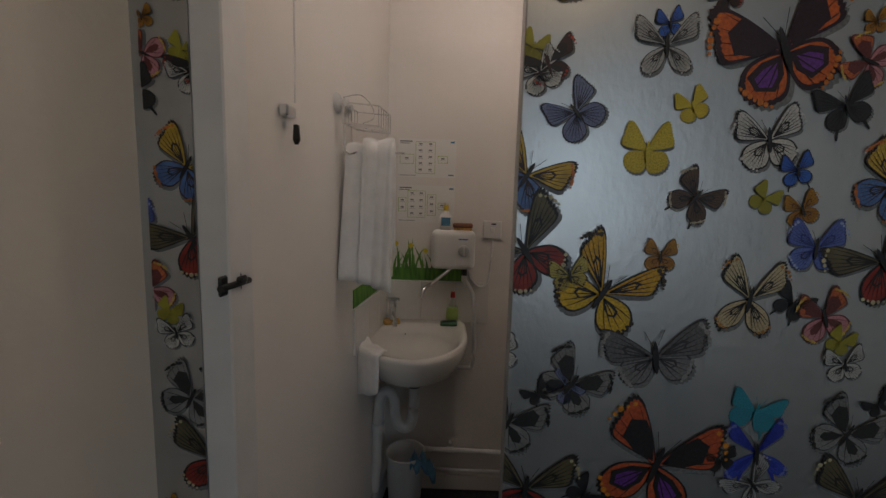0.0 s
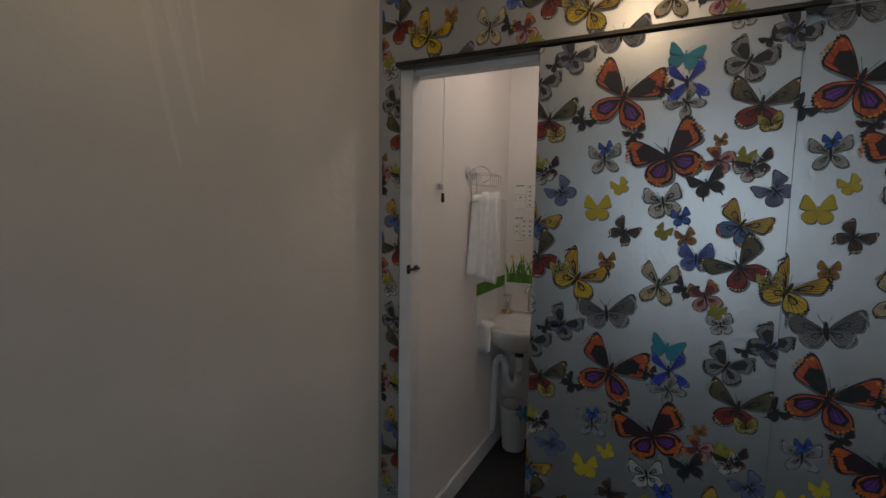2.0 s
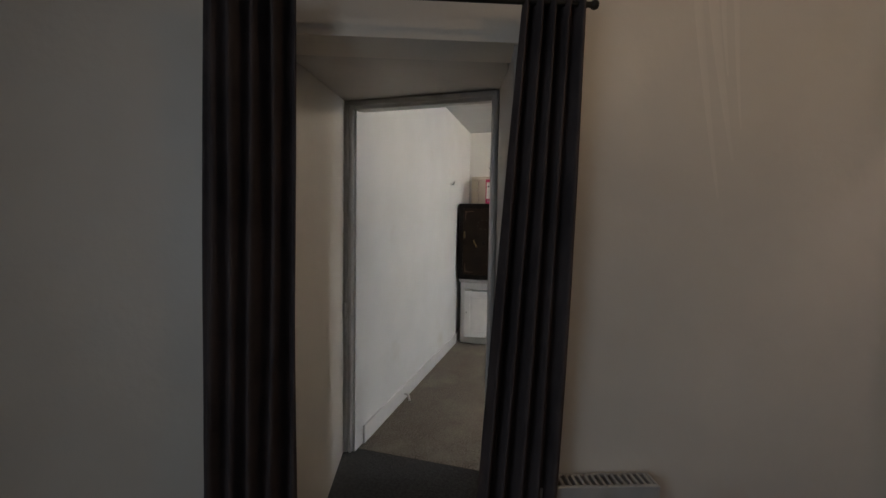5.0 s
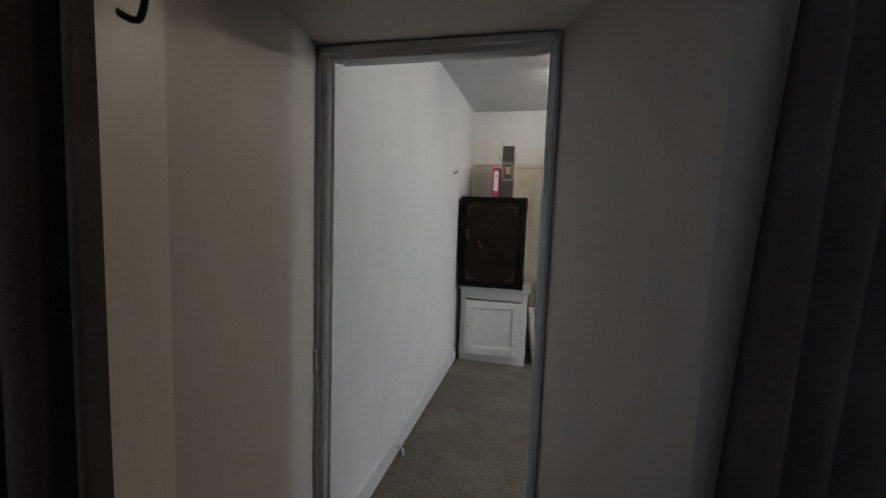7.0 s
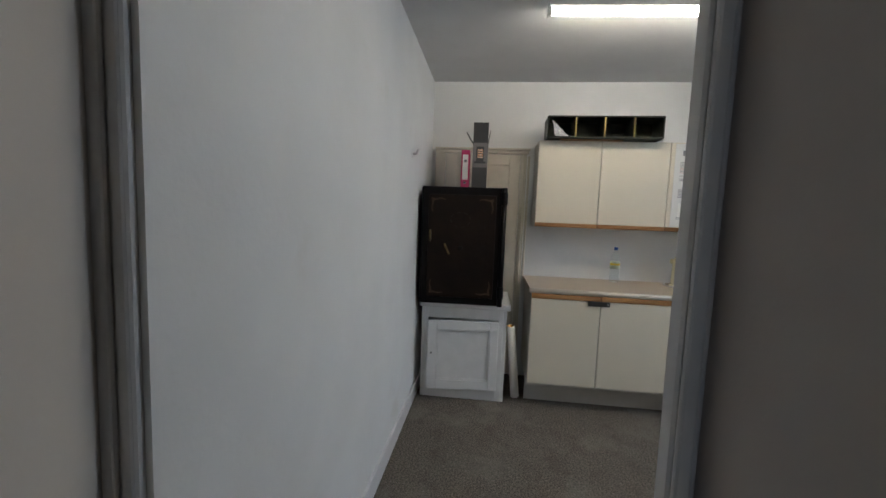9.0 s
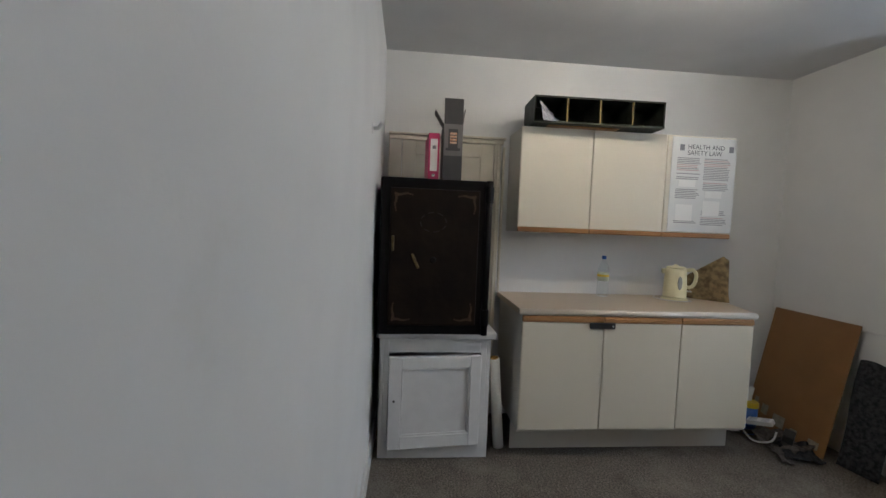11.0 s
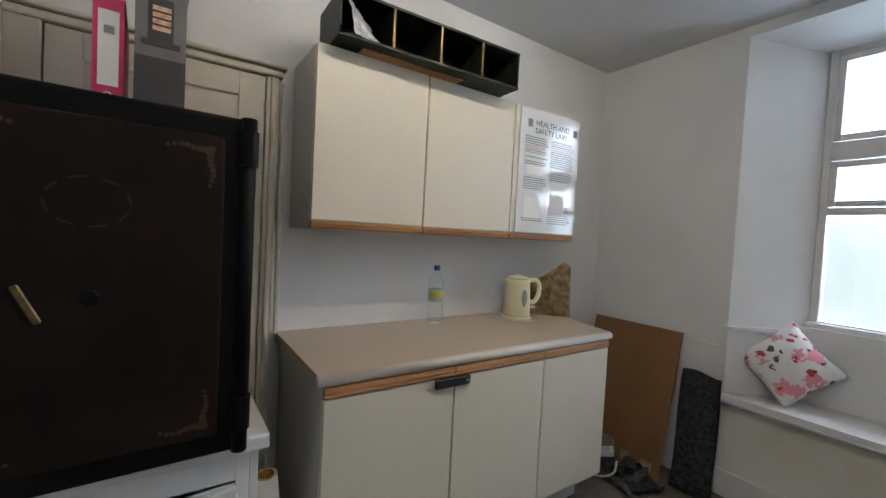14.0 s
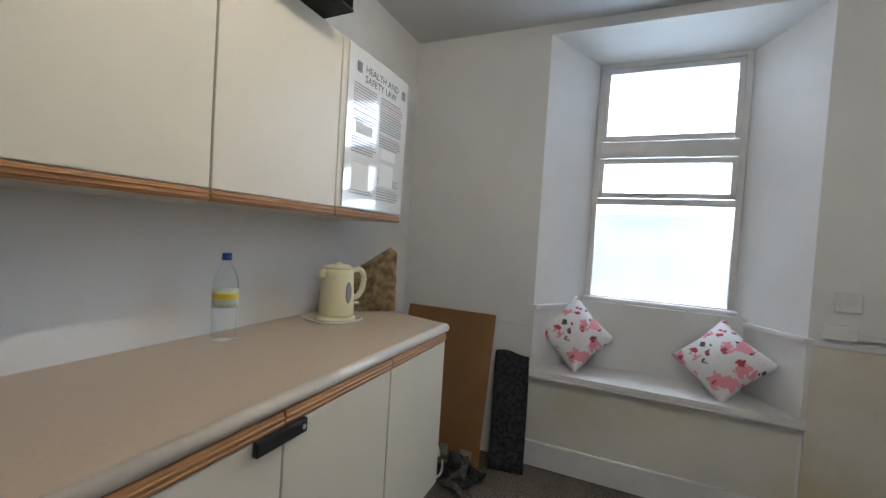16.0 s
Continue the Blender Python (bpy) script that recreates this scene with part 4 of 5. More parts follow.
base_unit(-0.775, -0.270)
base_unit(-0.270, 0.225)
base_unit(0.225, 0.705)
hd = thing("child_lock", Matrix.Translation((WX, -0.285, 0.840)), "black plastic catch bridging two cabinet doors", "catch")
part("bar", box(-0.001, 0.016, -0.078, 0.078, -0.018, 0.018, 0.004, 2), BLACKPL, hd)
part("button", lathe([(0.006, 0), (0.006, 0.003), (0, 0.003)], 10), GREYPL, hd, m=Matrix.Translation((0.016, 0.062, 0)) @ pose(0, 0, 0, 0, 90))

wt = thing("worktop", Matrix.Identity(4), "beige laminate worktop with a rounded pale edge", "worktop")
part("slab", prism([(BACK + 0.003, -0.790), (WX - 0.012, -0.790), (WX - 0.012, 0.716), (BACK + 0.003, 0.88)], 0.895, 0.932), WORKTOP, wt)
bm = pipe([(WX - 0.011, -0.792, 0.9135), (WX - 0.011, 0.719, 0.9135)], 0.0192, 14, smooth_steps=0)
part("front_edge", bm, WTEDGE, wt, smooth=True)


def wall_unit(y0, y1):
    u = thing("wall_cabinet", Matrix.Translation((-3.88, (y0 + y1) / 2, 0)), "cream laminate wall cabinet with an oak bottom rail", "cabinet", "wall cabinets")
    h = (y1 - y0) / 2
    part("body", box(BACK + 3.88 + 0.002, -0.020, -h + 0.001, h - 0.001, 1.385, 2.07, 0.002, 1), CARCASS, u)
    part("door", box(-0.019, -0.001, -h + 0.003, h - 0.003, 1.420, 2.072, 0.003, 2), LAMINATE, u)
    bm = box(-0.019, 0.001, -h + 0.002, h - 0.002, 1.386, 1.418, 0.004, 2)
    box(-0.001, 0.005, -h + 0.002, h - 0.002, 1.392, 1.398, 0.002, 1, bm)
    box(-0.001, 0.005, -h + 0.002, h - 0.002, 1.404, 1.410, 0.002, 1, bm)
    part("oak_rail", bm, OAK, u, "grooved oak handle rail")
    return u


wall_unit(-0.750, -0.262)
wall_unit(-0.262, 0.253)
wall_unit(0.253, 0.752)


def text_part(body, size, m, material, parent, name="lettering"):
    cu = bpy.data.curves.new(name, "FONT")
    cu.body, cu.size, cu.extrude = body, size, 0.0004
    tmp = bpy.data.objects.new(name, cu)
    scene.collection.objects.link(tmp)
    bpy.context.view_layer.update()
    me = bpy.data.meshes.new_from_object(tmp.evaluated_get(bpy.context.evaluated_depsgraph_get()))
    bpy.data.objects.remove(tmp)
    me.materials.clear()
    me.materials.append(material)
    ob = new(name, me)
    ob.parent = parent
    ob.matrix_basis = m
    return ob


poster = thing("safety_poster", Matrix.Translation((-3.878, 0, 0)), "laminated white health and safety law poster on the cabinet door", "poster")
LAM = mat("glossy_laminated_paper", (0.72, 0.72, 0.70), 0.12, var=0.03, scale=8, bump=0.25, bump_scale=5, coat=0.6)
part("sheet", box(0.0, 0.004, 0.285, 0.748, 1.425, 2.062, 0.001, 1), LAM, poster)
PALEINK = mat("pale_grey_ink", (0.28, 0.28, 0.28), 0.5, var=0.15, scale=200)
INK2 = mat("dark_ink", (0.09, 0.09, 0.095), 0.5, var=0.2, scale=100)
text_part("HEALTH AND", 0.043, Matrix.Translation((0.0045, 0.395, 1.985)) @ pose(0, 0, 0, 90, 0, 90), INK2, poster)
text_part("SAFETY LAW", 0.043, Matrix.Translation((0.0045, 0.395, 1.945)) @ pose(0, 0, 0, 90, 0, 90), INK2, poster)
for y in (0.335, 0.69):
    part("crest", box(0.004, 0.0052, y + 0.004, y + 0.036, 1.972, 2.012, 0.0, 1), INK, poster)
rp = random.Random(11)
for col, (y0, y1) in enumerate(((0.325, 0.50), (0.52, 0.71))):
    z = 1.925
    bm, bp_, bw_ = bmesh.new(), bmesh.new(), bmesh.new()
    while z > 1.47:
        if abs(z - (1.755 - 0.07 * col)) < 0.03 or abs(z - (1.58 + 0.04 * col)) < 0.045 + 0.03 * (1 - col):
            z -= 0.012
            continue
        red = rp.random() < 0.18
        box(0.004, 0.0050, y0, y1 - rp.random() * 0.03, z - 0.0055, z, bm=bp_ if red else bm)
        z -= 0.0115 + (0.012 if rp.random() < 0.12 else 0)
    tagged(part("text_block", bm, PALEINK, poster), kind="stuff")
    tagged(part("text_block", bp_, PINKINK, poster), kind="stuff")
    part("entry_box", box(0.004, 0.0055, y0 + 0.01, y0 + 0.13, 1.50 + 0.04 * col, 1.61 + 0.03 * col), PAPER, poster)
    part("entry_box", box(0.004, 0.0055, y0 + 0.02, y0 + 0.14, 1.73 - 0.07 * col, 1.775 - 0.07 * col), PAPER, poster)

pig = thing("pigeon_hole_unit", pose(-3.90, -0.275, 2.078, 0, 0, -1.5), "dark green metal pigeon hole unit with four cells", "shelf unit")
w, d, hgt = 0.425, 0.125, 0.165
bm = box(-d, d, -w, w, 0.0, 0.008)
box(-d, d, -w, w, hgt - 0.008, hgt, bm=bm)
box(-d, -d + 0.006, -w, w, 0.008, hgt - 0.008, bm=bm)
for k in (-w, w - 0.008):
    box(-d, d, k, k + 0.008, 0.008, hgt - 0.008, bm=bm)
part("case", bm, GREENBLACK, pig)
for i in range(1, 4):
    y = -w + i * w / 2
    dv = part("divider", box(-d, d - 0.004, y - 0.004, y + 0.004, 0.008, hgt - 0.008), GREENBLACK, pig)
    part("edging", box(d - 0.004, d + 0.002, y - 0.006, y + 0.006, 0.006, hgt - 0.004, 0.002, 1), BRASSY, dv)
part("rim", box(d, d + 0.003, -w, w, 0.0, 0.010), GREENBLACK, pig)
part("rim", box(d, d + 0.003, -w, w, hgt - 0.010, hgt), GREENBLACK, pig)
pl = thing("timber_offcut", Matrix.Translation((-3.865, -0.34, 2.072)), "thin oak offcut under the pigeon hole unit", "offcut")
part("strip", box(-0.02, 0.03, -0.25, 0.22, 0.0, 0.006), OAK, pl)
pb = thing("plastic_bag", pose(-3.83, -0.60, 2.088, 0, 0, 10), "crumpled clear plastic bag in the pigeon hole", "bag")
bm = bmesh.new()
g = [[bm.verts.new((0.05 - 0.02 * j / 8 + 0.012 * noise.noise(Vector((i, j, 2.0)) * 0.7), -0.055 + 0.11 * i / 8 * (1 - 0.6 * j / 8) - 0.02 * j / 8, 0.125 * j / 8 * (1 - 0.3 * i / 8))) for j in range(9)] for i in range(9)]
for i in range(8):
    for j in range(8):
        bm.faces.new((g[i][j], g[i + 1][j], g[i + 1][j + 1], g[i][j + 1]))
part("bag", bm, mat("crumpled_plastic", (0.5, 0.5, 0.52), 0.25, var=0.3, scale=40, bump=0.8), pb)

# ---- safe on its cupboard, with the things on top ----
pc = thing("panelled_cupboard", pose(-3.625, -1.283, 0), "white painted low cupboard, its panelled door ajar", "cupboard")
bm = bmesh.new()
box(-0.50, 0.0, -0.325, -0.300, 0.0, 0.735, 0.002, 1, bm)
box(-0.50, 0.0, 0.312, 0.337, 0.0, 0.735, 0.002, 1, bm)
box(-0.50, -0.48, -0.300, 0.312, 0.0, 0.735, bm=bm)
box(-0.48, 0.0, -0.300, 0.312, 0.02, 0.07, bm=bm)
part("carcass", bm, GLOSS, pc)
bm = box(-0.020, 0.002, -0.300, -0.272, 0.0, 0.735, 0.002, 1)
box(-0.020, 0.002, 0.276, 0.312, 0.0, 0.735, 0.002, 1, bm)
box(-0.020, 0.0025, -0.272, 0.276, 0.648, 0.735, 0.002, 1, bm)
box(-0.020, 0.0025, -0.272, 0.276, 0.0, 0.085, 0.002, 1, bm)
part("face_frame", bm, GLOSS, pc)
part("top", box(-0.53, 0.030, -0.345, 0.362, 0.735, 0.780, 0.008, 3), GLOSS, pc)
dr = part("door", box(-0.012, 0.008, -0.545, 0.0, 0.0, 0.545, 0.003, 1), GLOSS, pc, m=pose(0.004, 0.275, 0.095, 0.0, 0.0, 6.0))
bm = bmesh.new()
for q in ((-0.545, -0.475, 0.0, 0.545), (-0.065, 0.0, 0.0, 0.545), (-0.475, -0.065, 0.475, 0.545), (-0.475, -0.065, 0.0, 0.075)):
    box(0.008, 0.024, q[0], q[1], q[2], q[3], 0.003, 1, bm)
part("panel_frame", bm, GLOSS, dr)
bm = bmesh.new()
for q in ((-0.475, -0.463, 0.075, 0.475), (-0.077, -0.065, 0.075, 0.475), (-0.463, -0.077, 0.463, 0.475), (-0.463, -0.077, 0.075, 0.087)):
    box(0.008, 0.018, q[0], q[1], q[2], q[3], 0.004, 2, bm)
part("moulding", bm, GLOSS, dr)
part("keyhole", lathe([(0.007, 0), (0.007, 0.002), (0, 0.002)], 12), BLACKPL, dr, m=Matrix.Translation((0.024, -0.515, 0.29)) @ pose(0, 0, 0, 0, 90))
for z in (0.17, 0.55):
    part("hinge", box(0.0, 0.014, 0.270, 0.284, z, z + 0.055, 0.002, 1), GLOSS, pc)

safe = thing("safe", pose(-3.53, -1.318, 0.781, 0, 0, 2), "old black enamelled steel safe with faded gilt corners", "safe")
part("body", box(-0.50, -0.03, -0.300, 0.300, 0.0, 0.878, 0.018, 3), SAFEEDGE, safe)
part("rim", box(-0.06, 0.0, -0.305, 0.318, 0.0, 0.883, 0.012, 3), SAFEEDGE, safe)
sd = part("door", box(-0.01, 0.012, -0.250, 0.250, 0.055, 0.825, 0.006, 2), SAFEPAINT, safe)
hb = pipe([(0.0, 0.305, 0.0), (0.0, 0.305, 0.883)], 0.020, 14, smooth_steps=0)
part("hinge_post", hb, SAFEEDGE, safe, smooth=True)
for z in (0.06, 0.76):
    part("hinge_collar", pipe([(0.0, 0.305, z), (0.0, 0.305, z + 0.09)], 0.025, 14, smooth_steps=0), SAFEEDGE, safe)
rs = random.Random(4)
for y, z, sy, sz in ((-0.222, 0.79, 1, -1), (0.22, 0.79, -1, -1), (-0.222, 0.09, 1, 1), (0.22, 0.09, -1, 1)):
    bm = bmesh.new()
    for i in range(8):
        for q in ((i * 0.013, 0.004 * math.sin(i)), (0.004 * math.sin(i), i * 0.013)):
            r_ = 0.0095 - i * 0.0006
            c_ = (y + sy * q[0], z + sz * q[1])
            bm.faces.new([bm.verts.new((0.0131 + 0.0002 * i, c_[0] + r_ * math.cos(k * math.pi / 4), c_[1] + r_ * math.sin(k * math.pi / 4))) for k in range(8)])
    tagged(part("gilt_corner", bm, GILT, sd), kind="stuff")
bm = bmesh.new()
for i in range(40):
    if i % 5 > 2:
        continue
    a = 2 * math.pi * i / 40
    b3 = 2 * math.pi * (i + 1) / 40
    bm.faces.new([bm.verts.new((0.0131, -0.01 + r_ * math.cos(t), 0.64 + r_ * 0.75 * math.sin(t))) for r_, t in ((0.075, a), (0.075, b3), (0.069, b3), (0.069, a))])
tagged(part("gilt_crest", bm, mat("dull_gilt", (0.015, 0.010, 0.007), 0.5, metal=0.2, var=0.4, scale=50), sd), kind="stuff")
part("handle", box(0.012, 0.032, -0.240, -0.224, 0.475, 0.56, 0.006, 2), BRASSY, sd, "worn brass handle")
part("key_cover", box(0.012, 0.018, -0.008, 0.008, -0.045, 0.045, 0.003, 1), BRASSY, sd, "brass escutcheon hanging askew", m=pose(0.0, -0.105, 0.42, 25, 0, 0))
part("lock_plate", lathe([(0.018, 0), (0.014, 0.003), (0, 0.003)], 14), SAFEEDGE, sd, m=Matrix.Translation((0.012, -0.005, 0.43)) @ pose(0, 0, 0, 0, 90))

TOPS = 1.665
fold = thing("lever_arch_file", pose(-3.76, -1.325, TOPS, 0, 0, 2), "magenta lever arch file with a white spine label", "file")
bm = bmesh.new()
box(-0.29, 0.0, -0.033, -0.030, 0, 0.30, bm=bm)
box(-0.29, 0.0, 0.030, 0.033, 0, 0.30, bm=bm)
box(-0.003, 0.0, -0.030, 0.030, 0, 0.30, bm=bm)
part("cover", bm, PINK, fold)
part("label", box(0.0, 0.0015, -0.022, 0.022, 0.07, 0.265), PAPER, fold)
part("label_text", box(0.0015, 0.002, -0.010, 0.012, 0.205, 0.225), INK, fold)
part("ring_hole", lathe([(0.012, 0), (0.010, 0.003), (0.007, 0.003), (0, 0.001)], 16), CHROME, fold, m=Matrix.Translation((0.0, 0, 0.045)) @ pose(0, 0, 0, 0, 90))
part("papers", box(-0.28, -0.01, -0.020, 0.020, 0.005, 0.295), PAPER, fold)
hb2 = thing("heater_box", pose(-3.74, -1.212, TOPS), "grey cardboard heater box, its top flaps open", "cardboard box")
bx = part("carton", box(-0.20, 0.0, -0.058, 0.058, 0, 0.355), BOXGREY, hb2)
part("dark_band", box(0.0, 0.0015, -0.058, 0.058, 0.0, 0.165), BOXDARK, bx)
pc2 = part("picture", box(0.0, 0.002, -0.030, 0.028, 0.205, 0.325), BOXDARK, bx)
bm = bmesh.new()
for i in range(4):
    box(0.002, 0.003, -0.020, 0.022, 0.238 + i * 0.018, 0.250 + i * 0.018, bm=bm)
part("printed_bars", bm, BOXORANGE, pc2)
part("picture_foot", box(0.0, 0.0025, -0.044, 0.044, 0.196, 0.212, 0.001, 1), BOXDARK, bx)
part("flap", box(-0.0015, 0.0015, -0.058, 0.058, 0, 0.16), BOXDARK, hb2, m=pose(-0.004, 0, 0.352, 0, -4, 0))
part("flap", box(-0.10, 0.0, -0.0015, 0.0015, 0, 0.10), BOXDARK, hb2, m=pose(-0.02, -0.058, 0.355, 32, 0, 0))
part("flap", box(-0.10, 0.0, -0.0015, 0.0015, 0, 0.10), BOXGREY, hb2, m=pose(-0.02, 0.058, 0.355, -8, 0, 0))
roll = thing("paper_roll", pose(-3.74, -0.845, 0.0, 6, 4, 0), "long white paper roll leaning beside the cupboard", "roll")
part("tube", lathe([(0.0, 0.006), (0.034, 0.006), (0.034, 0.60), (0.028, 0.60), (0.028, 0.56), (0, 0.56)], 22), PAPER, roll, smooth=True)
part("core", lathe([(0.0285, 0.57), (0.0285, 0.603), (0.024, 0.603), (0.024, 0.57)], 18), SPONGE, roll)

# built-in panelled cupboard door behind the safe
bi = thing("panelled_wall_cupboard", Matrix.Translation((BACK, 0, 0)), "cream painted built-in cupboard with panelled door behind the safe", "cupboard")
CREAMW = mat("cream_gloss", (0.62, 0.57, 0.47), 0.4, var=0.08, scale=8, bump=0.06)
bm = box(0.001, 0.035, -1.62, -1.53, 0, 2.02, 0.006, 2)
box(0.001, 0.035, -0.865, -0.815, 0, 2.02, 0.006, 2, bm)
box(0.035, 0.048, -0.85, -0.83, 0, 2.0, 0.006, 2, bm)
part("casing", bm, CREAMW, bi)
bm = box(0.001, 0.045, -1.62, -0.80, 2.0, 2.03, 0.008, 2)
box(0.001, 0.065, -1.62, -0.79, 2.03, 2.045, 0.005, 2, bm)
part("cornice", bm, CREAMW, bi)
dr2 = part("door", box(0.004, 0.018, -1.525, -0.87, 0.02, 1.995, 0.003, 1), CREAMW, bi)
bm = bmesh.new()
for q in ((-1.525, -1.43, 0.02, 1.995), (-0.965, -0.87, 0.02, 1.995), (-1.43, -0.965, 1.90, 1.995), (-1.43, -0.965, 0.9, 1.0)):
    box(0.018, 0.030, q[0], q[1], q[2], q[3], 0.003, 1, bm)
part("panel_frame", bm, CREAMW, dr2)
trim_pipe = part("beading", box(0.036, 0.050, -0.808, -0.79, 0.93, 1.98, 0.005, 2), CREAMW, bi)

# ---- things on the worktop ----
ZW = 0.933
ke = thing("electric_kettle", pose(-4.02, 0.475, ZW, 0, 0, -28), "cream yellow plastic kettle with a grey gauge", "kettle")
part("base", lathe([(0, 0), (0.085, 0), (0.088, 0.008), (0.080, 0.018), (0, 0.018)], 32), KETTLE, ke)
part("jug", lathe([(0, 0.018), (0.074, 0.018), (0.077, 0.03), (0.074, 0.12), (0.069, 0.20), (0.067, 0.222), (0.060, 0.226), (0, 0.226)], 36), KETTLE, ke, smooth=True)
part("lid", lathe([(0.063, 0.226), (0.062, 0.236), (0.045, 0.243), (0.016, 0.246), (0.014, 0.254), (0, 0.256)], 28), KETTLE, ke, smooth=True)
part("handle", pipe([(0.0, 0.060, 0.215), (0.0, 0.105, 0.222), (0.0, 0.128, 0.19), (0.0, 0.122, 0.13), (0.0, 0.095, 0.095), (0.0, 0.070, 0.10)], 0.013, 12), KETTLE, ke, smooth=True)
part("spout", box(-0.018, 0.018, -0.092, -0.05, 0.185, 0.222, 0.010, 3), KETTLE, ke)
part("gauge", lathe([(0.0, 0.0), (0.016, 0.0), (0.014, 0.005), (0, 0.006)], 18, squash=3.1), GAUGE, ke, m=Matrix.Translation((0.0695, 0.022, 0.125)) @ pose(0, 0, 0, 90, 0, 107))
part("switch", box(-0.012, 0.012, 0.078, 0.108, 0.062, 0.072, 0.003, 1), PLASTIC, ke)
part("cord", pipe([(0.0, 0.085, 0.006), (0.06, 0.10, 0.005), (0.105, 0.03, 0.005), (0.10, -0.07, 0.005), (0.0, -0.13, 0.005), (-0.08, -0.12, 0.005)], 0.004, 8), PLASTIC, ke, smooth=True)
bo = thing("water_bottle", Matrix.Translation((-4.09, -0.035, ZW)), "clear plastic water bottle with a blue cap", "bottle")
part("bottle", lathe([(0, 0.004), (0.032, 0.0), (0.039, 0.008), (0.040, 0.05), (0.037, 0.06), (0.040, 0.07), (0.040, 0.19), (0.036, 0.215), (0.018, 0.255), (0.0135, 0.262), (0.0135, 0.278), (0, 0.278)], 26), FROST, bo, smooth=True)
part("cap", lathe([(0.0155, 0.272), (0.0155, 0.295), (0.014, 0.297), (0, 0.297)], 18), BLUE, bo)
lb = part("label", lathe([(0.0406, 0.115), (0.0406, 0.175)], 26), mat("bottle_label", (0.62, 0.68, 0.52), 0.4, var=0.25, scale=50), bo, smooth=True)
part("label_band", lathe([(0.0409, 0.145), (0.0409, 0.162)], 26), YELLOW, bo)
pa = thing("broken_wall_board", Matrix.Identity(4), "broken piece of bare stained wall board behind the kettle", "board")
bm = bmesh.new()
q = [(-4.19, 0.56, 0.934), (-4.19, 0.56, 1.03), (-3.915, 0.745, 1.262), (-3.895, 0.775, 1.235), (-3.90, 0.792, 1.0), (-3.91, 0.815, 0.934)]
f1 = [bm.verts.new(p) for p in q]
f2 = [bm.verts.new((p[0] - 0.012, p[1] + 0.012, p[2])) for p in q]
bm.faces.new(f1)
bm.faces.new(f2[::-1])
for i in range(6):
    bm.faces.new((f1[i], f2[i], f2[(i + 1) % 6], f1[(i + 1) % 6]))
part("board", bm, CHIP, pa)

# ---- the corner by the window ----
hbd = thing("hardboard_sheet", pose(-3.82, 1.405, 0.872, -12.0, 0, 0), "brown hardboard sheet leaning against the wall", "board")
part("sheet", box(-0.315, 0.285, -0.006, 0.0, -0.885, 0.0, 0.001, 1), BROWNBOARD, hbd)
for x, z, w_, h_ in ((-0.20, -0.80, 0.05, 0.07), (-0.10, -0.84, 0.09, 0.08), (0.04, -0.86, 0.05, 0.06), (0.17, -0.855, 0.07, 0.05), (-0.27, -0.76, 0.03, 0.06)):
    part("torn_paper", box(x, x + w_, -0.0085, -0.0062, z, z + h_, 0.002, 1), mat("torn_paper", (0.30, 0.28, 0.22), 0.9, var=0.3, scale=40), hbd)
fe = thing("felt_offcut", Matrix.Identity(4), "charcoal felt carpet offcut leaning in the corner", "carpet offcut")
bm = bmesh.new()
g = []
for i in range(9):
    row = []
    for j in range(13):
        f, k = i / 8, j / 12
        x = -3.52 + 0.20 * f + (0.03 * k)
        z = 0.005 + (0.655 + 0.012 * math.sin(5 * f)) * (1 - k)
        y = 1.425 - 0.115 * k - 0.010 * math.sin(6 * k + 2 * f) - 0.05 * (1 - f) * (0.4 + 0.6 * k)
        row.append(bm.verts.new((x, y, z)))
    g.append(row)
for i in range(8):
    for j in range(12):
        bm.faces.new((g[i][j], g[i + 1][j], g[i + 1][j + 1], g[i][j + 1]))
o = part("sheet", bm, FELT, fe, smooth=True)
o.modifiers.new("thickness", "SOLIDIFY").thickness = 0.012


def scrap(name, label, cx, cy, w_, d_, h_, rz, material, seed):
    t = thing(name, pose(cx, cy, 0.012, 0, 0, rz), label, "carpet offcut", "scraps on the floor")
    bm = bmesh.new()
    n = 12
    g = [[bm.verts.new((w_ * (i / n - 0.5), d_ * (j / n - 0.5) * (1 + 0.2 * noise.noise(Vector((i * 0.5, seed, 0)))), max(0.0, h_ * noise.noise(Vector((i * 0.32, j * 0.32, seed))) + h_ * 0.35))) for j in range(n + 1)] for i in range(n + 1)]
    for i in range(n):
        for j in range(n):
            bm.faces.new((g[i][j], g[i + 1][j], g[i + 1][j + 1], g[i][j + 1]))
    o = part("piece", bm, material, t, smooth=True)
    o.modifiers.new("thickness", "SOLIDIFY").thickness = 0.010


scrap("carpet_scrap", "folded grey-brown carpet scrap on the floor", -3.74, 1.08, 0.36, 0.22, 0.06, 15, RUG, 1.3)
scrap("carpet_scrap", "black underlay scrap on the floor", -3.60, 1.10, 0.22, 0.20, 0.05, -20, FELT, 4.1)
scrap("carpet_scrap", "grey carpet strip on the floor", -3.62, 1.00, 0.30, 0.07, 0.04, -28, RUG, 7.7)
tin = thing("paint_tub", pose(-3.90, 1.02, 0.0), "small blue tub with a yellow lid", "tub")
part("tub", lathe([(0, 0.002), (0.05, 0.002), (0.055, 0.20), (0, 0.20)], 22), BLUE, tin, smooth=True)
part("lid", lathe([(0.058, 0.195), (0.058, 0.225), (0.05, 0.232), (0, 0.232)], 22), YELLOW, tin)
xl = thing("extension_lead", pose(-3.76, 0.99, 0.13, 12, -16, 28), "white extension socket with a looped flex", "extension lead")
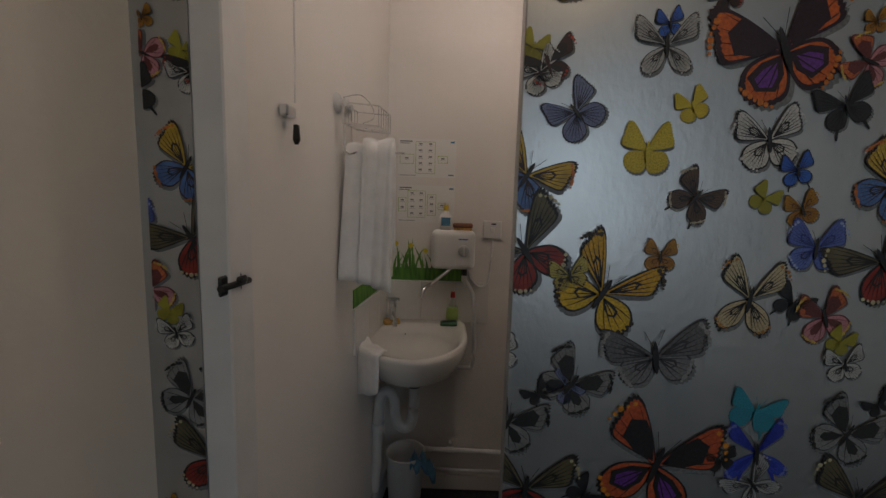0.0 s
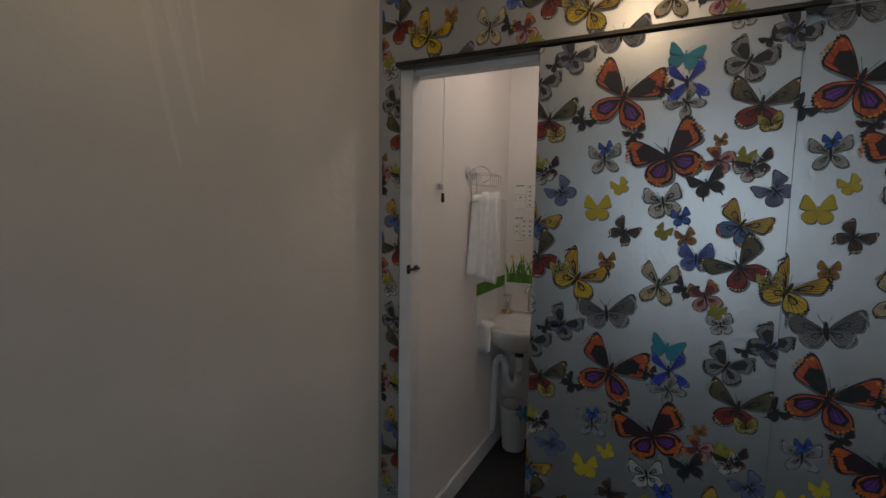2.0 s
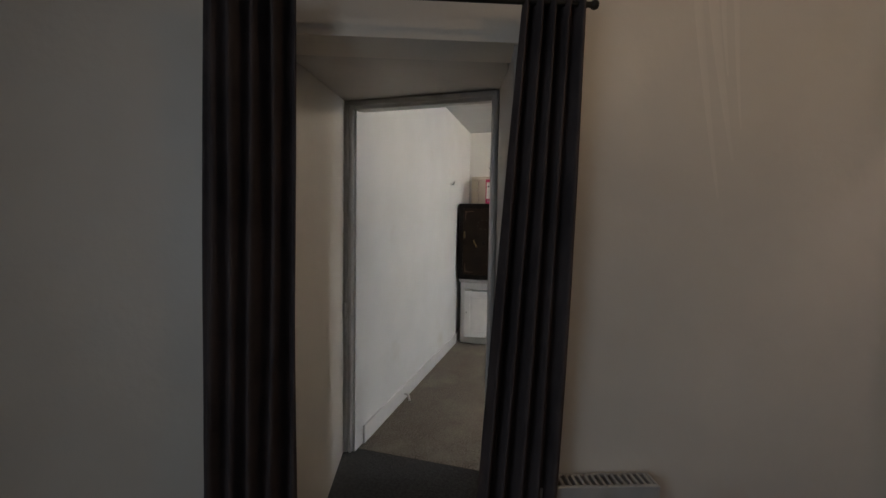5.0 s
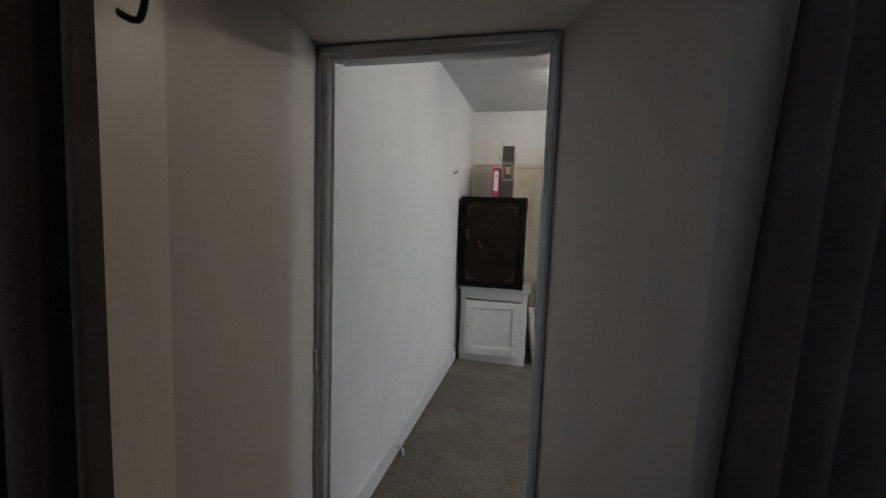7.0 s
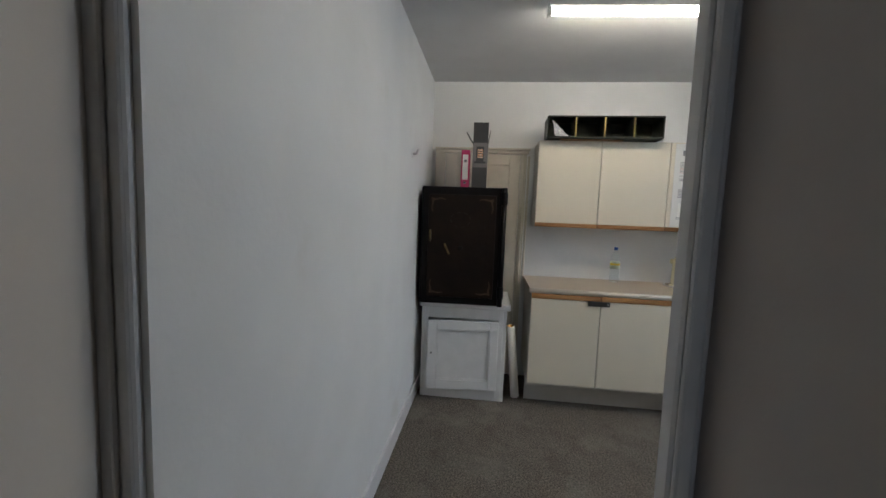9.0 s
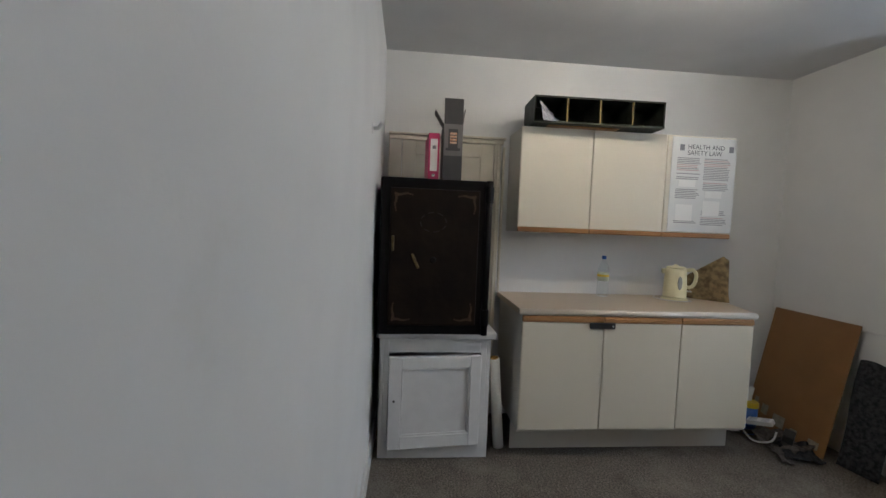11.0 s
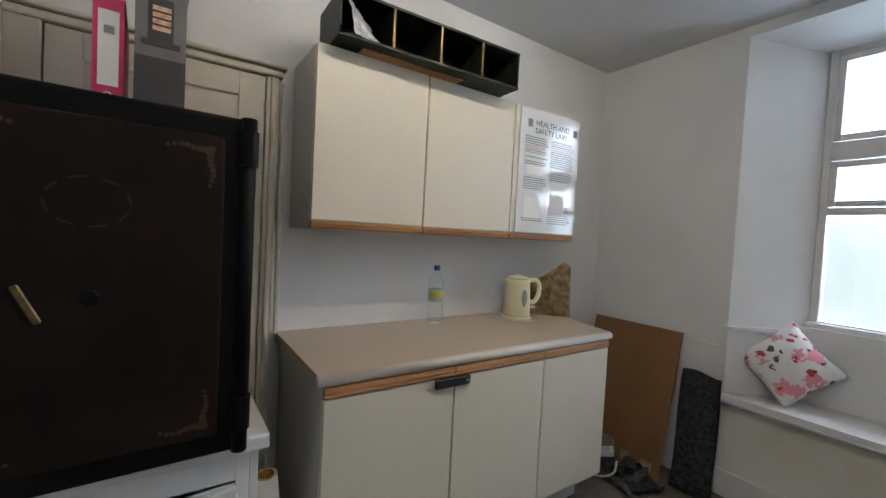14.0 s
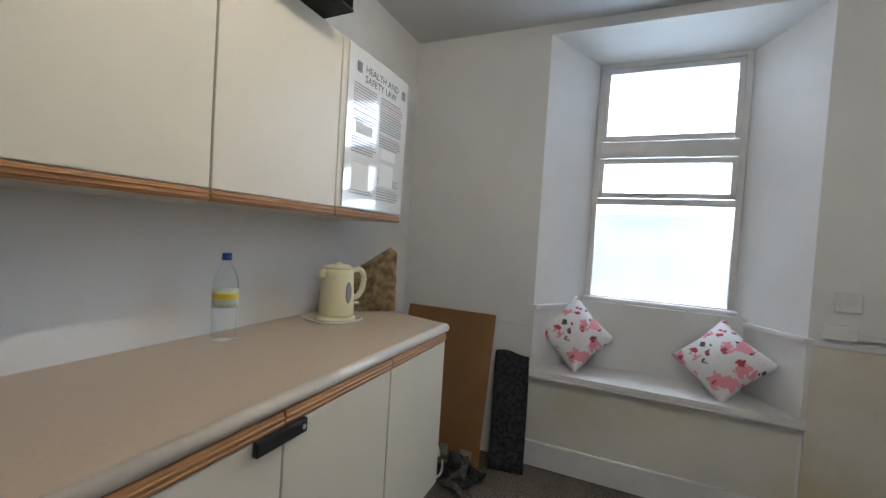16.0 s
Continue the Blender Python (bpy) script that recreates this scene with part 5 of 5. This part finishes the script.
part("block", box(-0.075, 0.075, -0.03, 0.03, 0, 0.032, 0.005, 2), PLASTIC, xl)
for x in (-0.035, 0.035):
    part("socket_face", box(x - 0.022, x + 0.022, -0.022, 0.022, 0.032, 0.034), GREYPL, xl)
part("flex", pipe([(-0.075, 0, 0.012), (-0.11, -0.03, -0.03), (-0.05, -0.07, -0.09), (0.05, -0.06, -0.085), (0.08, -0.01, -0.04)], 0.006, 8), PLASTIC, xl, smooth=True)
bk = thing("black_adaptor", pose(-3.63, 1.06, 0.085, 20, 10, 40), "black plastic adaptor on the carpet scraps", "adaptor")
part("case", box(-0.03, 0.03, -0.04, 0.04, 0, 0.06, 0.008, 2), BLACKPL, bk)
mg = thing("magazine", pose(-3.92, 0.93, 0.20, 0, 10, 80), "pale folded magazine tucked beside the cabinet", "magazine")
part("pages", box(-0.10, 0.10, -0.006, 0.006, -0.20, 0.15, 0.003, 1), PAPER, mg)


# ---- cushions, socket, light, hook ----
def cushion(m, label, size, seed):
    c = thing("cushion", m, label, "cushion", "cushions on the window seat")
    bm = bmesh.new()
    n = 22
    def sheet(sgn):
        g = []
        for i in range(n + 1):
            row = []
            for j in range(n + 1):
                a, b = 2 * i / n - 1, 2 * j / n - 1
                x = size * a * (1 - 0.10 * (1 - abs(b)) * abs(a) ** 2)
                y = size * b * (1 - 0.10 * (1 - abs(a)) * abs(b) ** 2)
                t = max(0.0, (1 - a * a) * (1 - b * b)) ** 0.55
                z = sgn * (0.075 * t + 0.006 * noise.noise(Vector((a * 2.2, b * 2.2, seed + sgn))) * t)
                row.append(bm.verts.new((x, y, z)))
            g.append(row)
        for i in range(n):
            for j in range(n):
                bm.faces.new((g[i][j], g[i + 1][j], g[i + 1][j + 1], g[i][j + 1]))
    sheet(1)
    sheet(-1)
    bmesh.ops.remove_doubles(bm, verts=bm.verts, dist=0.0005)
    part("cover", bm, FLORAL, c, smooth=True)


cushion(Matrix.Translation((-3.085, 1.60, 0.788)) @ pose(0, 0, 0, 0, 0, 22) @ pose(0, 0, 0, 72, 0, 0) @ pose(0, 0, 0, 0, 0, 42), "white cushion printed with red and pink roses, leaning in the corner", 0.170, 1)
cushion(Matrix.Translation((-2.33, 1.585, 0.765)) @ pose(0, 0, 0, 0, 0, -20) @ pose(0, 0, 0, 58, 0, 0) @ pose(0, 0, 0, 0, 0, 52), "white cushion printed with red and pink roses, tilted on its edge", 0.172, 2)
so = thing("wall_socket", Matrix.Translation((-1.90, 1.44, 1.10)), "white plastic socket and cable box beside the window", "socket")
part("plate", box(-0.045, 0.045, -0.030, 0.0, 0.0, 0.09, 0.006, 2), PLASTIC, so)
part("rocker", box(-0.015, 0.01, -0.034, -0.030, 0.04, 0.065, 0.002, 1), PLASTIC, so)
part("junction_box", box(-0.08, 0.04, -0.028, 0.0, -0.13, -0.065, 0.006, 2), PLASTIC, so)
part("trunking", box(0.04, 0.60, -0.018, 0.0, -0.12, -0.10, 0.002, 1), PLASTIC, so)
tr = tagged(part("trim", box(-2.03, -1.2, 1.428, 1.44, 0.93, 0.955, 0.003, 1), GLOSS), "thin painted dado ledge beside the window", "trim", kind="structure")
tr2 = tagged(part("trim", box(BACK + 0.003, -3.33, 1.434, 1.44, 0.83, 0.842, 0.002, 1), GLOSS), "thin old wallpaper edge along the wall", "trim", kind="structure")
fl = thing("fluorescent_light", pose(-2.85, -0.25, TOPB, 0, 0, 2), "white batten ceiling light with a lit tube", "ceiling light")
part("batten", box(-0.035, 0.035, -0.61, 0.61, -0.045, 0.0, 0.004, 1), PLASTIC, fl)
part("tube", pipe([(0, -0.59, -0.068), (0, 0.59, -0.068)], 0.014, 14, smooth_steps=0), TUBE, fl)
for y in (-0.60, 0.60):
    part("end_cap", box(-0.02, 0.02, y - 0.012, y + 0.012, -0.09, -0.04, 0.004, 1), PLASTIC, fl)
hk = thing("wall_hook", Matrix.Translation((-3.26, -1.655, 1.86)), "paint-covered wall bracket stub on the white wall", "hook")
part("stub", pipe([(0, 0.0, 0), (0.01, 0.03, 0.0), (0.045, 0.05, 0.018)], 0.010, 8), GLOSS, hk, smooth=True)
part("plate", lathe([(0.03, 0), (0.026, 0.005), (0, 0.006)], 14), GLOSS, hk, m=pose(0, 0.0005, 0, -90))
pv = thing("pipe_stub", Matrix.Translation((-1.89, -1.64, 0.0)), "short white pipe stub at the skirting", "pipe")
part("stub", pipe([(0, -0.005, 0.05), (0.0, 0.03, 0.045), (0.0, 0.045, 0.0)], 0.009, 8), GLOSS, pv, smooth=True)

# ---- butterflies printed on the paper ----
INKS = {}


def ink(r, g, b):
    key = (r, g, b)
    if key not in INKS:
        INKS[key] = mat("print_ink", key, 0.5, var=0.38, scale=40, metal=0.05)
    return INKS[key]


# grey ink of the drop shadow drawn into the print behind each butterfly
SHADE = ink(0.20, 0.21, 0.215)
BLK = (0.018, 0.016, 0.018)


FORE = ((0.0, 0.0), (0.25, 0.42), (0.58, 0.80), (0.88, 0.98), (1.0, 0.78), (0.95, 0.30), (0.86, -0.15), (0.80, -0.60), (0.66, -0.92), (0.40, -0.62), (0.16, -0.22))
HIND = ((0.0, 0.0), (0.22, 0.55), (0.52, 0.92), (0.82, 0.80), (0.99, 0.32), (0.98, -0.22), (0.84, -0.70), (0.58, -0.96), (0.30, -0.70), (0.10, -0.24))


def lobe(ang, length, width, shape, scallop=0.0, size=1.0):
    """The outline of one wing: a smooth closed curve through its shape's points, drawn in about its middle by size."""
    pts = []
    a = radians(ang)
    n, k = len(shape), 4
    for i in range(n):
        p0, p1, p2, p3 = (shape[(i + j) % n] for j in (-1, 0, 1, 2))
        for j in range(k):
            t = j / k
            c = [0.5 * (2 * p1[d] + (p2[d] - p0[d]) * t + (2 * p0[d] - 5 * p1[d] + 4 * p2[d] - p3[d]) * t * t + (3 * p1[d] - p0[d] - 3 * p2[d] + p3[d]) * t ** 3) for d in (0, 1)]
            if c[0] > 0.75 and scallop:
                c[0] *= 1 - scallop * (j % 2)
            x, y = length * (0.42 + (c[0] - 0.42) * size), width * c[1] * size
            pts.append((x * math.cos(a) - y * math.sin(a), x * math.sin(a) + y * math.cos(a)))
    return pts


MESHES = {}


def butterfly_mesh(kind):
    """A flat printed butterfly, one unit across, lying in x and z with its print towards -y."""
    if kind in MESHES:
        return MESHES[kind]
    fore, hind, edge, spot, fa, fl_, fw, ha, hl, hw, inner, veins, spots, tail = KINDS[kind]
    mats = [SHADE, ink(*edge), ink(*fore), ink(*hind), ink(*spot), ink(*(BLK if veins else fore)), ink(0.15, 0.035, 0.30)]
    bm = bmesh.new()

    def poly(pts, layer, mi, flip):
        vs = [bm.verts.new(((-x if flip else x), -0.0004 * layer, z)) for x, z in pts]
        try:
            f = bm.faces.new(vs)
            f.material_index = mi
        except ValueError:
            pass

    for flip in (False, True):
        for ang, L, W, mi, base in ((ha, hl, hw, 3, 0), (fa, fl_, fw, 2, 1)):
            shape = FORE if base else HIND
            wide = W * (0.92 if base else 1.0)
            up = base * 5
            out = lobe(ang, L, wide, shape, 0.05)
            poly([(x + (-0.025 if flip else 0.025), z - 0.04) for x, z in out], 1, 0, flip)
            poly(out, 2 + up, 1, flip)
            fill = 0.45 + 0.55 * inner
            poly(lobe(ang, L, wide, shape, 0.04, fill), 3 + up, mi, flip)
            a = radians(ang)

            def at(t, s):
                x, y = L * t, wide * s
                return x * math.cos(a) - y * math.sin(a), x * math.sin(a) + y * math.cos(a)
            if spots:
                core = [(0.06, 0.0), (0.28, 0.34), (0.52, 0.46), (0.62, 0.10), (0.50, -0.34), (0.26, -0.30)]
                poly([at(*(c if veins > 2 else (c[0] * 1.15, c[1] * (1.5 if base else 0.8)))) for c in core], 3.6 + up, 1 if veins < 3 else mi, flip)
                if kind in ("rainbow", "monarch") and not base:
                    poly([at(t * 1.25, 1.5 * s_) for t, s_ in core], 3.7 + up, 1, flip)
                    poly([at(0.22 + 0.85 * (t - 0.06), 0.9 * s_) for t, s_ in core], 3.8 + up, 6, flip)
                if veins >= 3:
                    poly([at(0.16 + 0.8 * (t - 0.1) , 0.72 * s_) for t, s_ in core], 3.9 + up, 5 if veins > 3 and base == 0 else 1, flip)
                    poly([at(0.20 + 0.62 * (t - 0.1), 0.46 * s_) for t, s_ in core], 4.1 + up, mi, flip)
            for v in range(veins + 2 if veins else 0):
                f_ = v / (veins + 1) * 2 - 1
                x0, z0 = at(0.10, 0.0)
                xm, zm = at(0.55, 0.52 * f_)
                x1, z1 = at(0.93 - 0.06 * abs(f_), 0.80 * f_)
                w0, w1 = 0.007, 0.005
                nx_, nz_ = -math.sin(a), math.cos(a)
                poly([(x0 + nx_ * w0, z0 + nz_ * w0), (xm + nx_ * w1, zm + nz_ * w1), (x1, z1), (xm - nx_ * w1, zm - nz_ * w1), (x0 - nx_ * w0, z0 - nz_ * w0)], 4.4 + up, 1, flip)
            for s_ in range(spots + 2 if spots else 0):
                f_ = (s_ + 0.5) / (spots + 2) * 2 - 1
                cx, cz = at(0.90 - 0.05 * abs(f_), 0.78 * f_)
                r_ = 0.014 + 0.006 * ((s_ * 7) % 3)
                poly([(cx + r_ * math.cos(k * math.pi / 3), cz + r_ * math.sin(k * math.pi / 3)) for k in range(6)], 4.7 + up, 4, flip)
        if tail:
            poly([(0.16, -0.26), (0.22, -0.24), (0.27, -0.44), (0.245, -0.46)], 2, 1, flip)
        poly([(0.004, 0.08), (0.010, 0.08), (0.10, 0.27), (0.094, 0.272)], 11, 5, flip)
    body = [(0.028 * math.cos(k * math.pi / 6), 0.17 * math.sin(k * math.pi / 6)) for k in range(12)]
    poly(body, 11, 5, False)
    me = bpy.data.meshes.new("butterfly")
    bm.to_mesh(me)
    bm.free()
    for k in mats:
        me.materials.append(k)
    MESHES[kind] = me
    return me


# kind: fore and hind colour, edge, spot, fore angle, length, width, hind angle, length, width, inner share, veins, spots, tail
KINDS = {
    "rainbow": ((0.55, 0.10, 0.03), (0.52, 0.10, 0.03), BLK, (0.75, 0.30, 0.02), 38, 0.62, 0.20, -48, 0.50, 0.17, 0.80, 2, 3, 0),
    "monarch": ((0.62, 0.13, 0.02), (0.60, 0.13, 0.02), (0.03, 0.01, 0.02), (0.68, 0.20, 0.02), 32, 0.62, 0.22, -42, 0.44, 0.20, 0.66, 2, 5, 0),
    "yellow": ((0.62, 0.50, 0.03), (0.62, 0.48, 0.03), (0.58, 0.46, 0.03), (0.55, 0.42, 0.03), 40, 0.54, 0.21, -42, 0.40, 0.20, 0.9, 0, 0, 0),
    "olive": ((0.36, 0.33, 0.03), (0.33, 0.30, 0.03), (0.34, 0.31, 0.03), (0.3, 0.28, 0.03), 40, 0.54, 0.22, -42, 0.40, 0.2, 0.9, 0, 0, 0),
    "slate": ((0.20, 0.24, 0.40), (0.17, 0.20, 0.36), (0.02, 0.02, 0.05), (0.45, 0.45, 0.5), 36, 0.56, 0.20, -45, 0.46, 0.20, 0.84, 4, 0, 0),
    "zebra": ((0.62, 0.62, 0.60), (0.62, 0.62, 0.58), BLK, (0.66, 0.66, 0.64), 34, 0.56, 0.20, -46, 0.44, 0.20, 0.80, 5, 4, 0),
    "stripe": ((0.12, 0.07, 0.045), (0.10, 0.06, 0.04), BLK, (0.55, 0.48, 0.36), 34, 0.54, 0.19, -42, 0.46, 0.17, 0.80, 4, 6, 1),
    "azure": ((0.04, 0.14, 0.60), (0.04, 0.16, 0.66), (0.01, 0.01, 0.02), (0.1, 0.2, 0.6), 40, 0.54, 0.21, -44, 0.42, 0.18, 0.72, 2, 0, 1),
    "blue": ((0.11, 0.17, 0.52), (0.12, 0.19, 0.55), (0.04, 0.06, 0.24), (0.4, 0.5, 0.75), 36, 0.56, 0.21, -40, 0.42, 0.19, 0.84, 5, 4, 0),
    "amber": ((0.46, 0.22, 0.02), (0.40, 0.18, 0.02), (0.12, 0.05, 0.01), (0.6, 0.35, 0.05), 40, 0.54, 0.20, -44, 0.44, 0.20, 0.86, 3, 3, 0),
    "birdwing": ((0.66, 0.38, 0.015), (0.70, 0.46, 0.02), BLK, (0.05, 0.03, 0.01), 46, 0.66, 0.15, -30, 0.46, 0.19, 0.80, 3, 4, 0),
    "swallow": ((0.62, 0.54, 0.34), (0.60, 0.50, 0.30), BLK, (0.50, 0.22, 0.04), 48, 0.60, 0.17, -54, 0.50, 0.15, 0.82, 4, 3, 1),
    "lace": ((0.15, 0.15, 0.155), (0.22, 0.22, 0.225), (0.05, 0.05, 0.055), (0.34, 0.34, 0.34), 20, 0.60, 0.18, -30, 0.40, 0.16, 0.84, 3, 7, 0),
    "mormon": ((0.14, 0.12, 0.06), (0.30, 0.03, 0.02), BLK, (0.62, 0.56, 0.34), 34, 0.66, 0.18, -52, 0.46, 0.17, 0.74, 4, 3, 0),
    "leopard": ((0.24, 0.24, 0.24), (0.28, 0.28, 0.28), (0.03, 0.03, 0.03), (0.02, 0.02, 0.02), 38, 0.60, 0.20, -36, 0.46, 0.20, 0.88, 2, 8, 0),
    "turquoise": ((0.03, 0.30, 0.40), (0.03, 0.27, 0.37), (0.02, 0.22, 0.30), (0.1, 0.42, 0.5), 24, 0.56, 0.17, -34, 0.44, 0.20, 0.9, 0, 0, 1),
    "splash": ((0.03, 0.06, 0.48), (0.04, 0.08, 0.52), (0.02, 0.04, 0.40), (0.2, 0.25, 0.6), 48, 0.60, 0.11, -40, 0.54, 0.11, 0.8, 2, 4, 1),
    "black": ((0.03, 0.03, 0.035), (0.03, 0.028, 0.03), (0.012, 0.012, 0.014), (0.1, 0.1, 0.1), 30, 0.58, 0.18, -40, 0.42, 0.17, 0.8, 3, 0, 1),
    "rose": ((0.60, 0.16, 0.05), (0.58, 0.26, 0.30), (0.16, 0.04, 0.04), (0.70, 0.50, 0.10), 44, 0.52, 0.19, -46, 0.46, 0.19, 0.78, 2, 6, 0),
    "painted": ((0.62, 0.42, 0.05), (0.10, 0.20, 0.46), (0.05, 0.03, 0.03), (0.62, 0.20, 0.05), 30, 0.60, 0.20, -48, 0.46, 0.18, 0.80, 4, 6, 0),
    "ruby": ((0.05, 0.02, 0.02), (0.04, 0.015, 0.015), BLK, (0.50, 0.05, 0.02), 24, 0.60, 0.15, -44, 0.36, 0.15, 0.8, 0, 2, 0),
    "lemon": ((0.52, 0.44, 0.10), (0.50, 0.40, 0.08), (0.06, 0.05, 0.02), (0.06, 0.04, 0.02), 30, 0.54, 0.20, -38, 0.40, 0.20, 0.84, 3, 4, 0),
    "ghost": ((0.42, 0.42, 0.42), (0.44, 0.44, 0.43), (0.06, 0.06, 0.06), (0.5, 0.5, 0.5), 34, 0.58, 0.16, -48, 0.48, 0.14, 0.82, 4, 2, 0),
}
TILE = []


def motif(kind, u, z, span, turn):
    TILE.append((kind, u, z, span, turn))


motif("rainbow", 0.738, 1.748, 0.225, -18)
motif("monarch", 0.865, 1.568, 0.215, 22)
motif("yellow", 0.679, 1.418, 0.105, 0)
motif("yellow", 0.741, 1.485, 0.066, 24)
motif("slate", 0.570, 1.472, 0.105, 42)
motif("ghost", 0.694, 1.570, 0.115, 4)
motif("azure", 0.696, 1.600, 0.055, 12)
motif("zebra", 0.858, 1.440, 0.125, 10)
motif("stripe", 0.758, 1.352, 0.100, -36)
motif("olive", 0.862, 1.352, 0.060, -30)
motif("azure", 0.906, 1.396, 0.068, 14)
motif("amber", 0.921, 1.338, 0.070, 18)
motif("blue", 0.949, 1.280, 0.112, 0)
motif("amber", 0.714, 1.260, 0.068, 0)
motif("birdwing", 0.628, 1.198, 0.178, -30)
motif("swallow", 0.858, 1.197, 0.140, -8)
motif("lace", 0.721, 1.098, 0.178, 8)
motif("mormon", 0.505, 1.262, 0.165, 34)
motif("zebra", 0.512, 1.528, 0.085, 28)
motif("olive", 0.500, 1.562, 0.060, -20)
motif("leopard", 0.590, 1.048, 0.130, -34)
motif("turquoise", 0.890, 1.012, 0.105, -14)
motif("splash", 0.900, 0.940, 0.130, 6)
motif("black", 0.845, 0.925, 0.062, 14)
motif("ghost", 0.900, 0.885, 0.110, 40)
motif("leopard", 1.040, 0.978, 0.135, -26)
motif("black", 1.085, 1.030, 0.055, 36)
motif("mormon", 1.075, 0.862, 0.170, -8)
motif("rose", 0.978, 1.172, 0.110, 18)
motif("rose", 0.988, 1.555, 0.095, 70)
motif("black", 0.965, 1.492, 0.105, 22)
motif("painted", 1.050, 1.378, 0.140, -30)
motif("ruby", 1.072, 1.540, 0.100, 22)
motif("black", 0.925, 1.192, 0.075, -30)
motif("lemon", 1.125, 1.226, 0.080, 12)
motif("zebra", 1.020, 1.096, 0.080, 12)
motif("lemon", 0.548, 1.650, 0.072, 10)
motif("olive", 1.008, 1.132, 0.060, -24)
motif("slate", 1.130, 1.045, 0.080, -40)
motif("black", 0.625, 1.690, 0.080, -50)
motif("ruby", 0.775, 1.640, 0.070, 20)
motif("amber", 0.990, 1.610, 0.045, 10)


def paper(parent, y, u0, u1, z0, z1):
    """Covers a stretch of paper with the repeat, cut at its edges."""
    for ku in range(-2, 5):
        for kz in range(-2, 2):
            for kind, u, z, span, turn in TILE:
                cu, cz = u + ku * 0.549, z + kz * 0.835
                r = span * 0.62
                if cu + r < u0 or cu - r > u1 or cz + r < z0 or cz - r > z1:
                    continue
                me = butterfly_mesh(kind)
                m = Matrix.Translation((cu, y, cz)) @ pose(0, 0, 0, 0, -turn, 0) @ Matrix.Diagonal((span * 0.93, 1, span * 0.93, 1))
                if cu - r < u0 or cu + r > u1 or cz - r < z0 or cz + r > z1:
                    bm = bmesh.new()
                    bm.from_mesh(me)
                    bm.transform(m)
                    for co, no in (((u0, 0, 0), (-1, 0, 0)), ((u1, 0, 0), (1, 0, 0)), ((0, 0, z0), (0, 0, -1)), ((0, 0, z1), (0, 0, 1))):
                        bmesh.ops.bisect_plane(bm, geom=bm.verts[:] + bm.edges[:] + bm.faces[:], plane_co=co, plane_no=no, clear_outer=True)
                    if not bm.faces:
                        bm.free()
                        continue
                    cut = bpy.data.meshes.new("butterfly")
                    bm.to_mesh(cut)
                    bm.free()
                    for k in me.materials:
                        cut.materials.append(k)
                    ob = new("butterfly", cut)
                    ob.parent = parent
                else:
                    ob = new("butterfly", me)
                    ob.parent = parent
                    ob.matrix_basis = m


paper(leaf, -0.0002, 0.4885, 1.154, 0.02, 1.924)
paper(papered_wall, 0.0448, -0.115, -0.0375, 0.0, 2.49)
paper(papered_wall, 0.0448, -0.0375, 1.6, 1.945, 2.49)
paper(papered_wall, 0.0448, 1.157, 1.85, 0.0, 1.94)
